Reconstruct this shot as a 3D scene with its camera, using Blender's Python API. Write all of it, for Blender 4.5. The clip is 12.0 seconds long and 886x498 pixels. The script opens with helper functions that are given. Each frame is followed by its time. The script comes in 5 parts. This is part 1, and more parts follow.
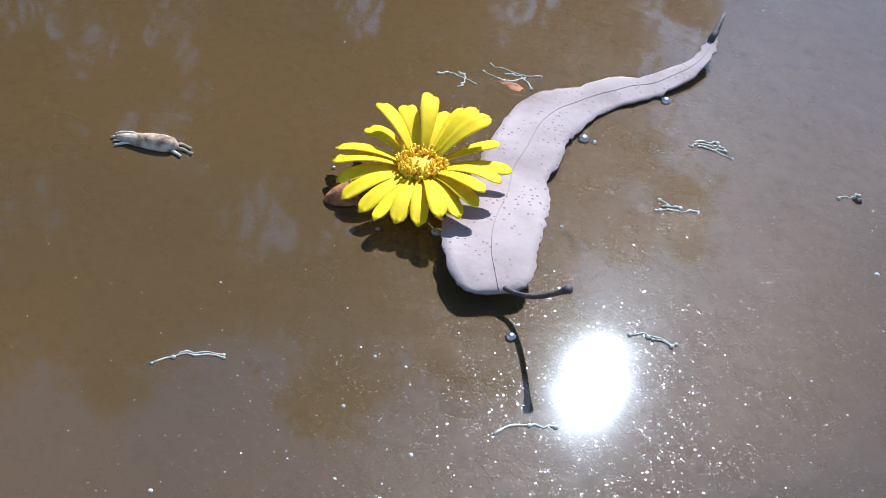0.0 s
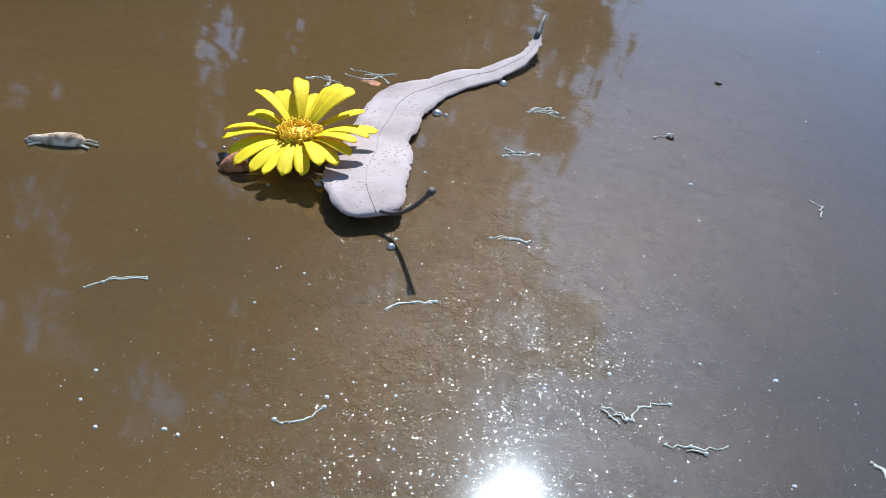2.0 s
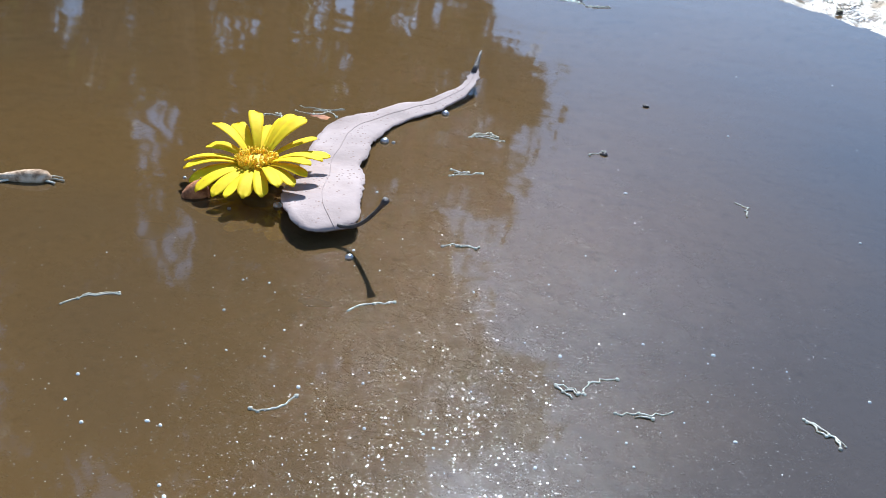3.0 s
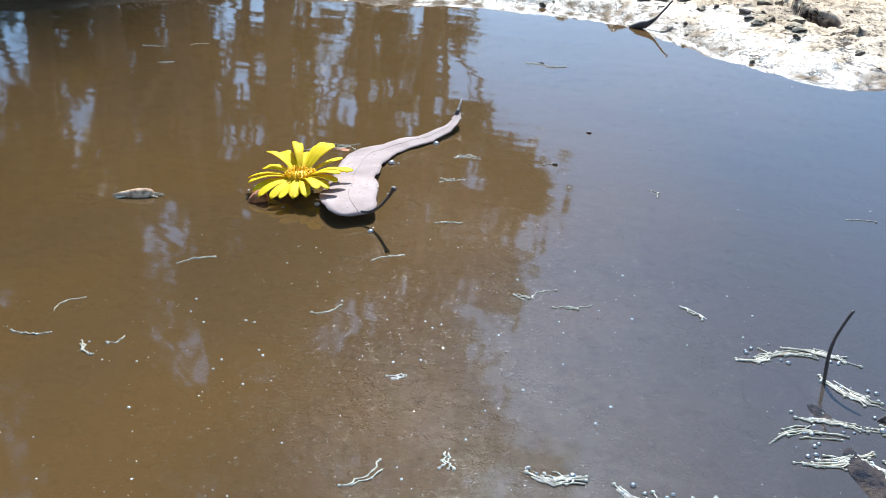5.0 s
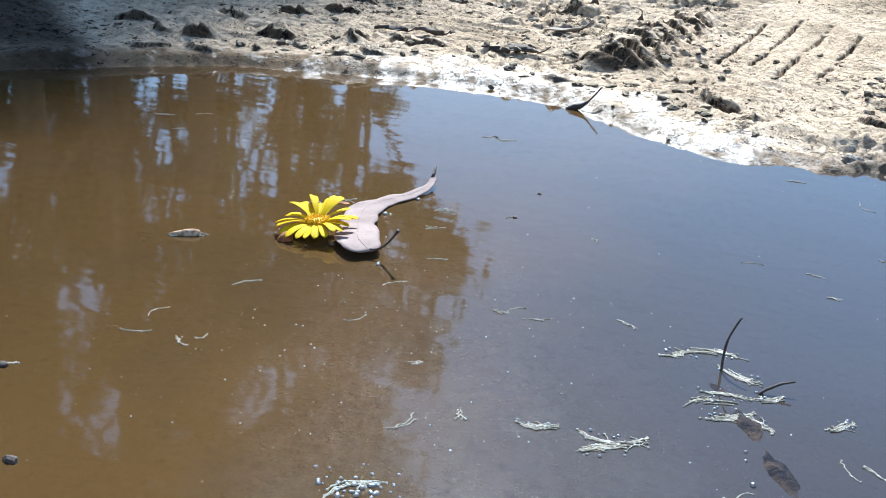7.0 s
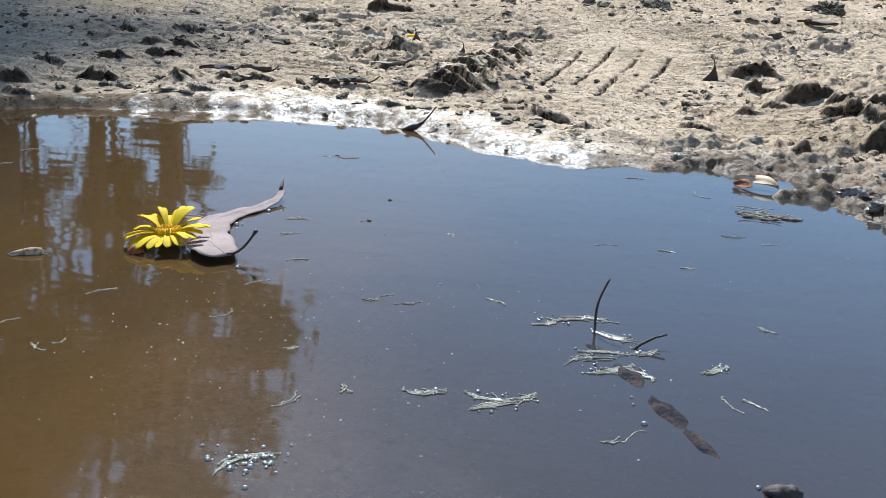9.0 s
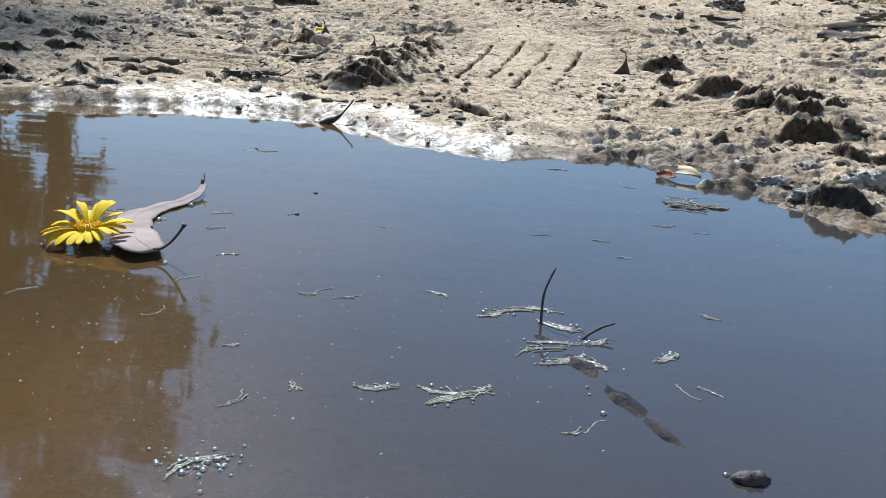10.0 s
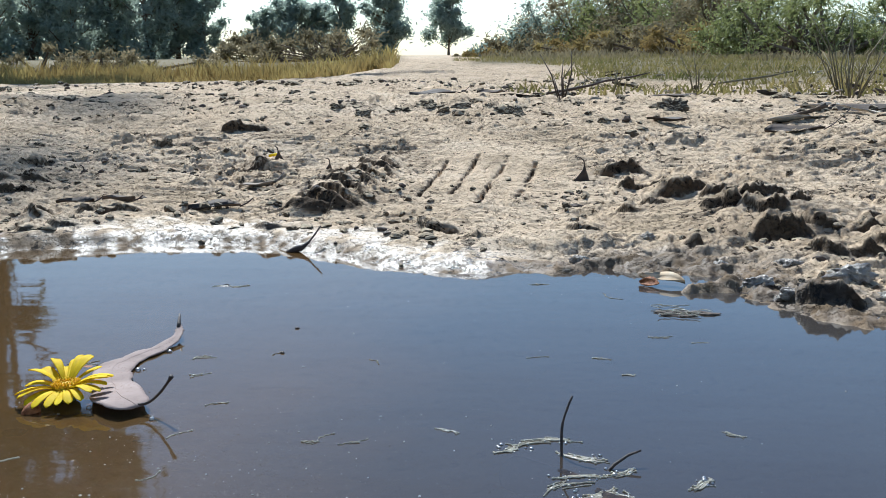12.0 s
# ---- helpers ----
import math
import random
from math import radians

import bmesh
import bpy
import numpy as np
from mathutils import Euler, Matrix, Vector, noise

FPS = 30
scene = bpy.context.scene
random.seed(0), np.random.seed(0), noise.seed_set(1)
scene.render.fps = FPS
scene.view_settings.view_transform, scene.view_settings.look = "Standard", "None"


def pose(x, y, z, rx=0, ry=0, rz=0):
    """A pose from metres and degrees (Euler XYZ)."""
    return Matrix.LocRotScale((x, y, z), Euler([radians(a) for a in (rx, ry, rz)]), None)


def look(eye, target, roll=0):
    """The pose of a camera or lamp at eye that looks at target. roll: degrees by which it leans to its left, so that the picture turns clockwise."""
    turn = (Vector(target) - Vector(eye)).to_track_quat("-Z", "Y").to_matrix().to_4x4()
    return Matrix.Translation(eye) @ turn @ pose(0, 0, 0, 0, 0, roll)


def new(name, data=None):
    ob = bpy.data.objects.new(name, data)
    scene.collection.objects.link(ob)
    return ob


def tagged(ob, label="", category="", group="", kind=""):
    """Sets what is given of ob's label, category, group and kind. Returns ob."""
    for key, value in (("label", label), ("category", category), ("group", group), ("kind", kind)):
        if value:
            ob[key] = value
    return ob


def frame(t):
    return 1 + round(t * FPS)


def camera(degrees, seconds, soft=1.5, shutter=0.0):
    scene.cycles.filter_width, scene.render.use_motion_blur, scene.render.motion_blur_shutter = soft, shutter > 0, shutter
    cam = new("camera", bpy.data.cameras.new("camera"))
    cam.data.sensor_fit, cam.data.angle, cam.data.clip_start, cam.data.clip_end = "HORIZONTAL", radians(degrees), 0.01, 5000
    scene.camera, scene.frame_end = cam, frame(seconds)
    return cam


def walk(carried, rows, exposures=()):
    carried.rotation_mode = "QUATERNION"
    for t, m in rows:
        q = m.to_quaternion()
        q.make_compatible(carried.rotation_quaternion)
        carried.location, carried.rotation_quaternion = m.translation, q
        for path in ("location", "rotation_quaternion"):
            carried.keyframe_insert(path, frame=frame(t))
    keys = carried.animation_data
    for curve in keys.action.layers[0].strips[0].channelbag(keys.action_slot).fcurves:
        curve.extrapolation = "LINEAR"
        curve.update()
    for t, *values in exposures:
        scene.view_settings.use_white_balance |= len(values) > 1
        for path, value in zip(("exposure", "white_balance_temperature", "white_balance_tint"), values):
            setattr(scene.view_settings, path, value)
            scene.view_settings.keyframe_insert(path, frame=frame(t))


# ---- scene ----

# ---- camera and walk ----
cam = camera(43.3, 12.0, 0.8)
PATH = [
    (0, (0.1077, -0.1488, 0.1413), (-0.0617, 0.1040, -0.1183), 9.79),
    (0.5, (0.1110, -0.1444, 0.1375), (-0.0642, 0.1073, -0.1193), 8.26),
    (1, (0.1158, -0.1543, 0.1405), (-0.0589, 0.1108, -0.1028), 7.55),
    (1.5, (0.1298, -0.1733, 0.1402), (-0.0385, 0.1090, -0.0878), 7.28),
    (2, (0.1439, -0.1924, 0.1277), (-0.0155, 0.1061, -0.0857), 6.22),
    (2.5, (0.1502, -0.2041, 0.1247), (-0.0036, 0.1024, -0.0812), 5.40),
    (3, (0.1526, -0.2114, 0.1232), (0.0026, 0.1072, -0.0664), 4.78),
    (3.2, (0.1556, -0.2191, 0.1172), (0.0072, 0.1064, -0.0615), 4.32),
    (4.8, (0.2016, -0.2927, 0.1368), (-0.0065, 0.1139, -0.0666), 1.30),
    (5, (0.2070, -0.3089, 0.1386), (0.0051, 0.1032, -0.0600), 1.40),
    (5.5, (0.2323, -0.3944, 0.1690), (0.0487, 0.0307, -0.0198), 3.38),
    (6, (0.2311, -0.4076, 0.1700), (0.0513, 0.0198, -0.0171), 3.48),
    (6.5, (0.2273, -0.4103, 0.1669), (0.0482, 0.0201, -0.0138), 3.57),
    (6.7, (0.2262, -0.4116, 0.1664), (0.0483, 0.0213, -0.0096), 3.69),
    (8.3, (0.2170, -0.4214, 0.1391), (0.0772, 0.0385, 0.0011), 2.85),
    (8.5, (0.2156, -0.4234, 0.1382), (0.0845, 0.0394, 0.0017), 2.54),
    (9, (0.2132, -0.4218, 0.1321), (0.1088, 0.0481, -0.0032), 2.37),
    (9.5, (0.2037, -0.4199, 0.1274), (0.1262, 0.0554, -0.0071), 2.67),
    (10, (0.1962, -0.4153, 0.1262), (0.1368, 0.0627, -0.0079), 3.02),
    (10.5, (0.1878, -0.4039, 0.1277), (0.1394, 0.0766, -0.0018), 2.60),
    (11, (0.1808, -0.3965, 0.1258), (0.1391, 0.0869, 0.0052), 2.05),
    (11.5, (0.1773, -0.3981, 0.1274), (0.1381, 0.0896, 0.0245), 0.95),
    (12, (0.1745, -0.3983, 0.1291), (0.1369, 0.0928, 0.0434), -0.44),
]
EXPOSURES = [(0, 1.1, 5080, 7), (1.0, 0.98, 5060, 5), (1.5, 1.08, 4980, 4), (2.0, 1.1, 5180, 4), (2.5, 1.12, 5200, 4), (3.2, 1.18, 5400, 6), (5.3, 1.25, 5540, 5), (6.7, 1.2, 5540, 5), (8.3, 0.72, 5580, 8), (9.5, 0.66, 5680, 5), (12, 0.52, 5640, 5)]
walk(cam, [(t, look(eye, target, roll)) for t, eye, target, roll in PATH], EXPOSURES)

# ---- sky and sun ----
SUN_AZ, SUN_EL = radians(-21.5), radians(45.3)     # from +y towards +x, and up
world = bpy.data.worlds.new("world")
scene.world = world
world.use_nodes = True
sky = world.node_tree.nodes.new("ShaderNodeTexSky")
sky.sky_type = "NISHITA"
sky.sun_disc = False
sky.sun_elevation = SUN_EL
sky.sun_rotation = SUN_AZ
sky.air_density, sky.dust_density, sky.ozone_density = 1.0, 0.3, 2.0
world.node_tree.links.new(sky.outputs[0], world.node_tree.nodes["Background"].inputs[0])
world.node_tree.nodes["Background"].inputs[1].default_value = 0.095
sun = new("sun", bpy.data.lights.new("sun", "SUN"))
sun.data.energy, sun.data.angle, sun.data.color = 5.0, radians(0.53), (1.0, 0.96, 0.9)
sun_way = Vector((math.sin(SUN_AZ) * math.cos(SUN_EL), math.cos(SUN_AZ) * math.cos(SUN_EL), math.sin(SUN_EL)))
sun.matrix_world = look(sun_way * 30, (0, 0, 0))


# ---- materials ----
def shader(name):
    m = bpy.data.materials.new(name)
    m.use_nodes = True
    return m, m.node_tree.nodes, m.node_tree.links, m.node_tree.nodes["Principled BSDF"]


def ramp_node(nodes, stops):
    r = nodes.new("ShaderNodeValToRGB")
    while len(r.color_ramp.elements) < len(stops):
        r.color_ramp.elements.new(0.5)
    for el, (at, col) in zip(r.color_ramp.elements, stops):
        el.position, el.color = at, (*col, 1)
    return r


def noise_node(nodes, links, scale, detail=4, rough=0.6, kind="Object", stretch=(1, 1, 1)):
    tc, mp, nz = nodes.new("ShaderNodeTexCoord"), nodes.new("ShaderNodeMapping"), nodes.new("ShaderNodeTexNoise")
    mp.inputs["Scale"].default_value = stretch
    links.new(tc.outputs[kind], mp.inputs["Vector"])
    links.new(mp.outputs[0], nz.inputs["Vector"])
    nz.inputs["Scale"].default_value, nz.inputs["Detail"].default_value, nz.inputs["Roughness"].default_value = scale, detail, rough
    return nz


def stuff_mat(name, stops, scale, rough=0.7, bump=0.3, dist=0.001, scale2=None, spec=0.4, stretch=(1, 1, 1), vary=0.0,
              through_light=0.0, detail=5):
    """A noise-coloured surface with fine relief; vary: lightness that differs from thing to thing."""
    m, nodes, links, bsdf = shader(name)
    nz = noise_node(nodes, links, scale, detail, stretch=stretch)
    r = ramp_node(nodes, stops)
    links.new(nz.outputs["Fac"], r.inputs[0])
    col = r.outputs[0]
    if vary:
        info, hsv, mr = nodes.new("ShaderNodeObjectInfo"), nodes.new("ShaderNodeHueSaturation"), nodes.new("ShaderNodeMapRange")
        mr.inputs["To Min"].default_value, mr.inputs["To Max"].default_value = 1 - vary, 1 + vary
        links.new(info.outputs["Random"], mr.inputs["Value"])
        links.new(mr.outputs[0], hsv.inputs["Value"])
        links.new(col, hsv.inputs["Color"])
        col = hsv.outputs[0]
    links.new(col, bsdf.inputs["Base Color"])
    bsdf.inputs["Roughness"].default_value = rough
    bsdf.inputs["Specular IOR Level"].default_value = spec
    if bump:
        n2 = noise_node(nodes, links, scale2 or scale * 4, 6, 0.65, stretch=stretch)
        b = nodes.new("ShaderNodeBump")
        b.inputs["Strength"].default_value, b.inputs["Distance"].default_value = bump, dist
        links.new(n2.outputs["Fac"], b.inputs["Height"])
        links.new(b.outputs[0], bsdf.inputs["Normal"])
    if through_light:
        tr, mix = nodes.new("ShaderNodeBsdfTranslucent"), nodes.new("ShaderNodeMixShader")
        links.new(col, tr.inputs["Color"])
        mix.inputs[0].default_value = through_light
        links.new(bsdf.outputs[0], mix.inputs[1])
        links.new(tr.outputs[0], mix.inputs[2])
        links.new(mix.outputs[0], nodes["Material Output"].inputs["Surface"])
    return m


def mud_material():
    """Pale dried silt; the 'wet' attribute darkens and glosses it along the waterline."""
    m, nodes, links, bsdf = shader("mud")
    big, fine = noise_node(nodes, links, 9, 6, 0.62), noise_node(nodes, links, 160, 6, 0.7)
    r1 = ramp_node(nodes, [(0.3, (0.42, 0.318, 0.208)), (0.5, (0.575, 0.44, 0.302)), (0.7, (0.635, 0.505, 0.365))])
    links.new(big.outputs["Fac"], r1.inputs[0])
    r2 = ramp_node(nodes, [(0.3, (0.5, 0.47, 0.42)), (0.4, (0.86, 0.84, 0.8)), (0.5, (1.04, 1.03, 1.0)), (0.75, (1.16, 1.13, 1.08))])
    links.new(fine.outputs["Fac"], r2.inputs[0])
    mul = nodes.new("ShaderNodeMixRGB")
    mul.blend_type, mul.inputs[0].default_value = "MULTIPLY", 1
    links.new(r1.outputs[0], mul.inputs[1])
    links.new(r2.outputs[0], mul.inputs[2])
    # dark specks: loose crumbs, and shadows of small lumps put into the colour
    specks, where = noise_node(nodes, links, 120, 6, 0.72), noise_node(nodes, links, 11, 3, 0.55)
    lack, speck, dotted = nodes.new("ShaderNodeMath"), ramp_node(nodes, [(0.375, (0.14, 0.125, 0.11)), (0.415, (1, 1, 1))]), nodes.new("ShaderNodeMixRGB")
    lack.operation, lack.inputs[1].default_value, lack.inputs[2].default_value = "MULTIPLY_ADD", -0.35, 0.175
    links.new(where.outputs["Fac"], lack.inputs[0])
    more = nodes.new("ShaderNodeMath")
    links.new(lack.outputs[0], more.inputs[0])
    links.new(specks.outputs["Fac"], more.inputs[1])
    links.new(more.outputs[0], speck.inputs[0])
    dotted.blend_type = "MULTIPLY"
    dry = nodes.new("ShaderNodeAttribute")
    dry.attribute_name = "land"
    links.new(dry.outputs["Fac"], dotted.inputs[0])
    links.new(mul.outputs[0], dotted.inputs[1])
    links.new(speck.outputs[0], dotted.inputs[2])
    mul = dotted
    wet = nodes.new("ShaderNodeAttribute")
    wet.attribute_name = "wet"
    soak = nodes.new("ShaderNodeMixRGB")
    soak.blend_type = "MULTIPLY"
    soak.inputs[2].default_value = (0.36, 0.32, 0.27, 1)
    links.new(wet.outputs["Fac"], soak.inputs[0])
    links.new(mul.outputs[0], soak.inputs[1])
    # damp ground, plus shade of grooves, pit and lump sides set as colour
    damp_and_shade, darkened = nodes.new("ShaderNodeAttribute"), nodes.new("ShaderNodeMixRGB")
    damp_and_shade.attribute_name = "damp_and_shade"
    darkened.blend_type = "MULTIPLY"
    darkened.inputs[2].default_value = (0.15, 0.137, 0.125, 1)
    links.new(damp_and_shade.outputs["Fac"], darkened.inputs[0])
    links.new(soak.outputs[0], darkened.inputs[1])
    rr, patchy, slickness = nodes.new("ShaderNodeMapRange"), noise_node(nodes, links, 70, 4, 0.6), nodes.new("ShaderNodeMapRange")
    slickness.inputs["From Min"].default_value, slickness.inputs["From Max"].default_value = 0.35, 0.65
    slickness.inputs["To Min"].default_value, slickness.inputs["To Max"].default_value = 0.2, 0.62
    links.new(patchy.outputs["Fac"], slickness.inputs["Value"])
    rr.inputs["To Min"].default_value = 0.92
    links.new(slickness.outputs[0], rr.inputs["To Max"])
    slimy = nodes.new("ShaderNodeAttribute")
    slimy.attribute_name = "slime"
    links.new(slimy.outputs["Fac"], rr.inputs["Value"])
    links.new(rr.outputs[0], bsdf.inputs["Roughness"])
    sp = nodes.new("ShaderNodeMapRange")
    sp.inputs["To Min"].default_value, sp.inputs["To Max"].default_value = 0.15, 0.6
    links.new(slimy.outputs["Fac"], sp.inputs["Value"])
    links.new(sp.outputs[0], bsdf.inputs["Specular IOR Level"])
    n3 = noise_node(nodes, links, 330, 9, 0.72)
    b = nodes.new("ShaderNodeBump")
    b.inputs["Distance"].default_value = 0.0008
    slick = nodes.new("ShaderNodeMapRange")
    slick.inputs["To Min"].default_value, slick.inputs["To Max"].default_value = 1.0, 0.7
    links.new(wet.outputs["Fac"], slick.inputs["Value"])
    links.new(slick.outputs[0], b.inputs["Strength"])
    links.new(n3.outputs["Fac"], b.inputs["Height"])
    # crumbs and flakes with crisp edges on a flat crust
    last = b
    for scale, lo, hi, high in ((75, 0.56, 0.6, 0.0026), (170, 0.56, 0.59, 0.0018), (380, 0.54, 0.58, 0.001)):
        flake, edge, rise = noise_node(nodes, links, scale, 5, 0.62, stretch=(1, 1, 1.3)), ramp_node(nodes, [(lo, (0, 0, 0)), (hi, (1, 1, 1))]), nodes.new("ShaderNodeBump")
        links.new(flake.outputs["Fac"], edge.inputs[0])
        links.new(edge.outputs[0], rise.inputs["Height"])
        rise.inputs["Distance"].default_value = high
        links.new(slick.outputs[0], rise.inputs["Strength"])
        links.new(last.outputs[0], rise.inputs["Normal"])
        last = rise
    links.new(last.outputs[0], bsdf.inputs["Normal"])
    # turf soil under the grass
    turf, soil = nodes.new("ShaderNodeAttribute"), nodes.new("ShaderNodeMixRGB")
    turf.attribute_name = "turf"
    links.new(turf.outputs["Fac"], soil.inputs[0])
    links.new(darkened.outputs[0], soil.inputs[1])
    soil.inputs[2].default_value = (0.18, 0.145, 0.078, 1)
    links.new(soil.outputs[0], bsdf.inputs["Base Color"])
    return m


def water_material():
    """Cloudy brown water: silt that scatters, a little see-through, under a glossy film with fine dust."""
    m, nodes, links, bsdf = shader("muddy_water")
    nodes.remove(bsdf)
    murk = noise_node(nodes, links, 7, 3, 0.5)
    # silt hangs thickest over the shallow side, the other side is deeper and darker
    place, where, shift, add = nodes.new("ShaderNodeTexCoord"), nodes.new("ShaderNodeSeparateXYZ"), nodes.new("ShaderNodeMapRange"), nodes.new("ShaderNodeMath")
    links.new(place.outputs["Object"], where.inputs[0])
    links.new(where.outputs["X"], shift.inputs["Value"])
    shift.inputs["From Min"].default_value, shift.inputs["From Max"].default_value = 0.06, 0.3
    add.operation = "ADD"
    links.new(shift.outputs[0], add.inputs[0])
    spread = nodes.new("ShaderNodeMath")
    spread.operation, spread.inputs[1].default_value = "MULTIPLY_ADD", 0.7
    spread.inputs[2].default_value = -0.35
    links.new(murk.outputs["Fac"], spread.inputs[0])
    links.new(spread.outputs[0], add.inputs[1])
    r = ramp_node(nodes, [(0.0, (0.15, 0.086, 0.031)), (0.35, (0.086, 0.061, 0.037)), (0.75, (0.083, 0.068, 0.058)), (1.0, (0.098, 0.085, 0.075))])
    links.new(add.outputs[0], r.inputs[0])
    silt, clear, body = nodes.new("ShaderNodeBsdfDiffuse"), nodes.new("ShaderNodeBsdfTransparent"), nodes.new("ShaderNodeMixShader")
    clear.inputs[0].default_value = (0.42, 0.3, 0.18, 1)
    links.new(r.outputs[0], silt.inputs["Color"])
    body.inputs[0].default_value = 0.5
    links.new(silt.outputs[0], body.inputs[1])
    links.new(clear.outputs[0], body.inputs[2])
    wave = noise_node(nodes, links, 22, 2, 0.5, stretch=(0.6, 1.6, 1))
    swell = nodes.new("ShaderNodeBump")
    swell.inputs["Strength"].default_value, swell.inputs["Distance"].default_value = 0.45, 0.0004
    links.new(wave.outputs["Fac"], swell.inputs["Height"])
    dust = noise_node(nodes, links, 1800, 1, 0.6)
    grain = nodes.new("ShaderNodeBump")
    grain.inputs["Strength"].default_value, grain.inputs["Distance"].default_value = 1.0, 0.00014
    links.new(dust.outputs["Fac"], grain.inputs["Height"])
    links.new(swell.outputs[0], grain.inputs["Normal"])
    sharp, rough, film = nodes.new("ShaderNodeBsdfGlossy"), nodes.new("ShaderNodeBsdfGlossy"), nodes.new("ShaderNodeMixShader")
    sharp.inputs["Roughness"].default_value, rough.inputs["Roughness"].default_value = 0.04, 0.08
    links.new(swell.outputs[0], sharp.inputs["Normal"])
    links.new(grain.outputs[0], rough.inputs["Normal"])
    film.inputs[0].default_value = 0.03
    haze, coat = nodes.new("ShaderNodeBsdfGlossy"), nodes.new("ShaderNodeMixShader")
    haze.inputs["Roughness"].default_value = 0.13
    coat.inputs[0].default_value = 0.009
    links.new(sharp.outputs[0], coat.inputs[1])
    links.new(haze.outputs[0], coat.inputs[2])
    links.new(coat.outputs[0], film.inputs[1])
    links.new(rough.outputs[0], film.inputs[2])
    fr, top = nodes.new("ShaderNodeFresnel"), nodes.new("ShaderNodeMixShader")
    fr.inputs["IOR"].default_value = 1.55
    links.new(swell.outputs[0], fr.inputs["Normal"])
    links.new(fr.outputs[0], top.inputs[0])
    links.new(body.outputs[0], top.inputs[1])
    links.new(film.outputs[0], top.inputs[2])
    links.new(top.outputs[0], nodes["Material Output"].inputs["Surface"])
    return m


MUD, WATER = mud_material(), water_material()
CLOD = stuff_mat("clod", [(0.3, (0.36, 0.28, 0.18)), (0.7, (0.52, 0.42, 0.285))], 60, 0.92, 0.7, 0.004, 260, 0.15, vary=0.2)
# dark copy of the clod colour that paints the shade on its sides
CLOD_SIDE_SHADE = stuff_mat("clod_side_shade", [(0.35, (0.055, 0.042, 0.029)), (0.5, (0.1, 0.077, 0.053)), (0.7, (0.22, 0.17, 0.115))], 90, 0.9, 0.7, 0.003, 260, 0.15, vary=0.25)
WET_CLOD = stuff_mat("wet_clod", [(0.38, (0.1, 0.08, 0.06)), (0.55, (0.42, 0.36, 0.29))], 140, 0.3, 1.0, 0.003, 420, 0.5)
LITTER = stuff_mat("litter", [(0.3, (0.035, 0.026, 0.02)), (0.7, (0.1, 0.07, 0.048))], 90, 0.75, 0.5, vary=0.5)
PALE_LITTER = stuff_mat("pale_litter", [(0.3, (0.36, 0.31, 0.26)), (0.7, (0.58, 0.52, 0.45))], 90, 0.6, 0.3, vary=0.3)
GREY_LEAF = stuff_mat("grey_leaf", [(0.3, (0.2, 0.17, 0.14)), (0.7, (0.34, 0.29, 0.235))], 90, 0.85, 0.4, spec=0.15)
TAN_LEAF = stuff_mat("tan_leaf", [(0.35, (0.42, 0.27, 0.13)), (0.6, (0.62, 0.5, 0.34))], 70, 0.7, 0.3)
TWIG = stuff_mat("twig_bark", [(0.3, (0.03, 0.02, 0.016)), (0.7, (0.085, 0.055, 0.04))], 300, 0.6, 0.5)
DRY_STEM = stuff_mat("dry_stem", [(0.3, (0.1, 0.085, 0.05)), (0.7, (0.2, 0.17, 0.1))], 60, 0.8, 0.3)
PETAL = stuff_mat("petal", [(0.35, (0.8, 0.56, 0.003)), (0.65, (0.87, 0.67, 0.008))], 260, 0.65, 0.2, 0.0003, 900, 0.12,
                  through_light=0.36)
FLORET = stuff_mat("floret", [(0.35, (0.88, 0.52, 0.004)), (0.65, (0.97, 0.75, 0.012))], 900, 0.55, 0.3, through_light=0.35)
FLORET_CORE = stuff_mat("floret_core", [(0.35, (0.62, 0.2, 0.004)), (0.65, (0.85, 0.4, 0.008))], 900, 0.55, 0.3, through_light=0.3)
BUD_MAT = stuff_mat("bud", [(0.35, (0.14, 0.04, 0.012)), (0.65, (0.42, 0.16, 0.055))], 600, 0.6, 0.6, 0.0008, spec=0.2)
HUSK = stuff_mat("husk", [(0.38, (0.2, 0.12, 0.065)), (0.5, (0.42, 0.28, 0.17)), (0.62, (0.56, 0.41, 0.28))], 420, 0.7, 0.8, 0.0006, 700, 0.15)
FIBRE = stuff_mat("fibre", [(0.35, (0.42, 0.37, 0.27)), (0.65, (0.66, 0.61, 0.49))], 500, 0.13, 0.3, 0.0002, through_light=0.25, vary=0.15)
FLECK = stuff_mat("fleck", [(0.35, (0.45, 0.4, 0.32)), (0.65, (0.7, 0.67, 0.6))], 900, 0.12, 0.0, spec=0.9)
SUNK_WOOD = stuff_mat("sunk_wood", [(0.4, (0.006, 0.008, 0.016)), (0.62, (0.07, 0.05, 0.04))], 160, 0.85, 0.8, 0.002, spec=0.15)
BARK = stuff_mat("bark", [(0.35, (0.09, 0.065, 0.045)), (0.65, (0.24, 0.18, 0.13))], 3, 0.9, 0.8, 0.03, 14, 0.2, (1, 1, 0.2))
FOLIAGE = stuff_mat("foliage", [(0.35, (0.045, 0.055, 0.016)), (0.65, (0.12, 0.12, 0.035))], 1.3, 0.55, 0, through_light=0.45)
# pale bluish green: haze over the distant trees mixed into the leaf colour
HAZED_FOLIAGE = stuff_mat("hazed_foliage", [(0.35, (0.27, 0.33, 0.28)), (0.65, (0.42, 0.47, 0.38))], 0.5, 0.8, 0, spec=0.1, through_light=0.62)
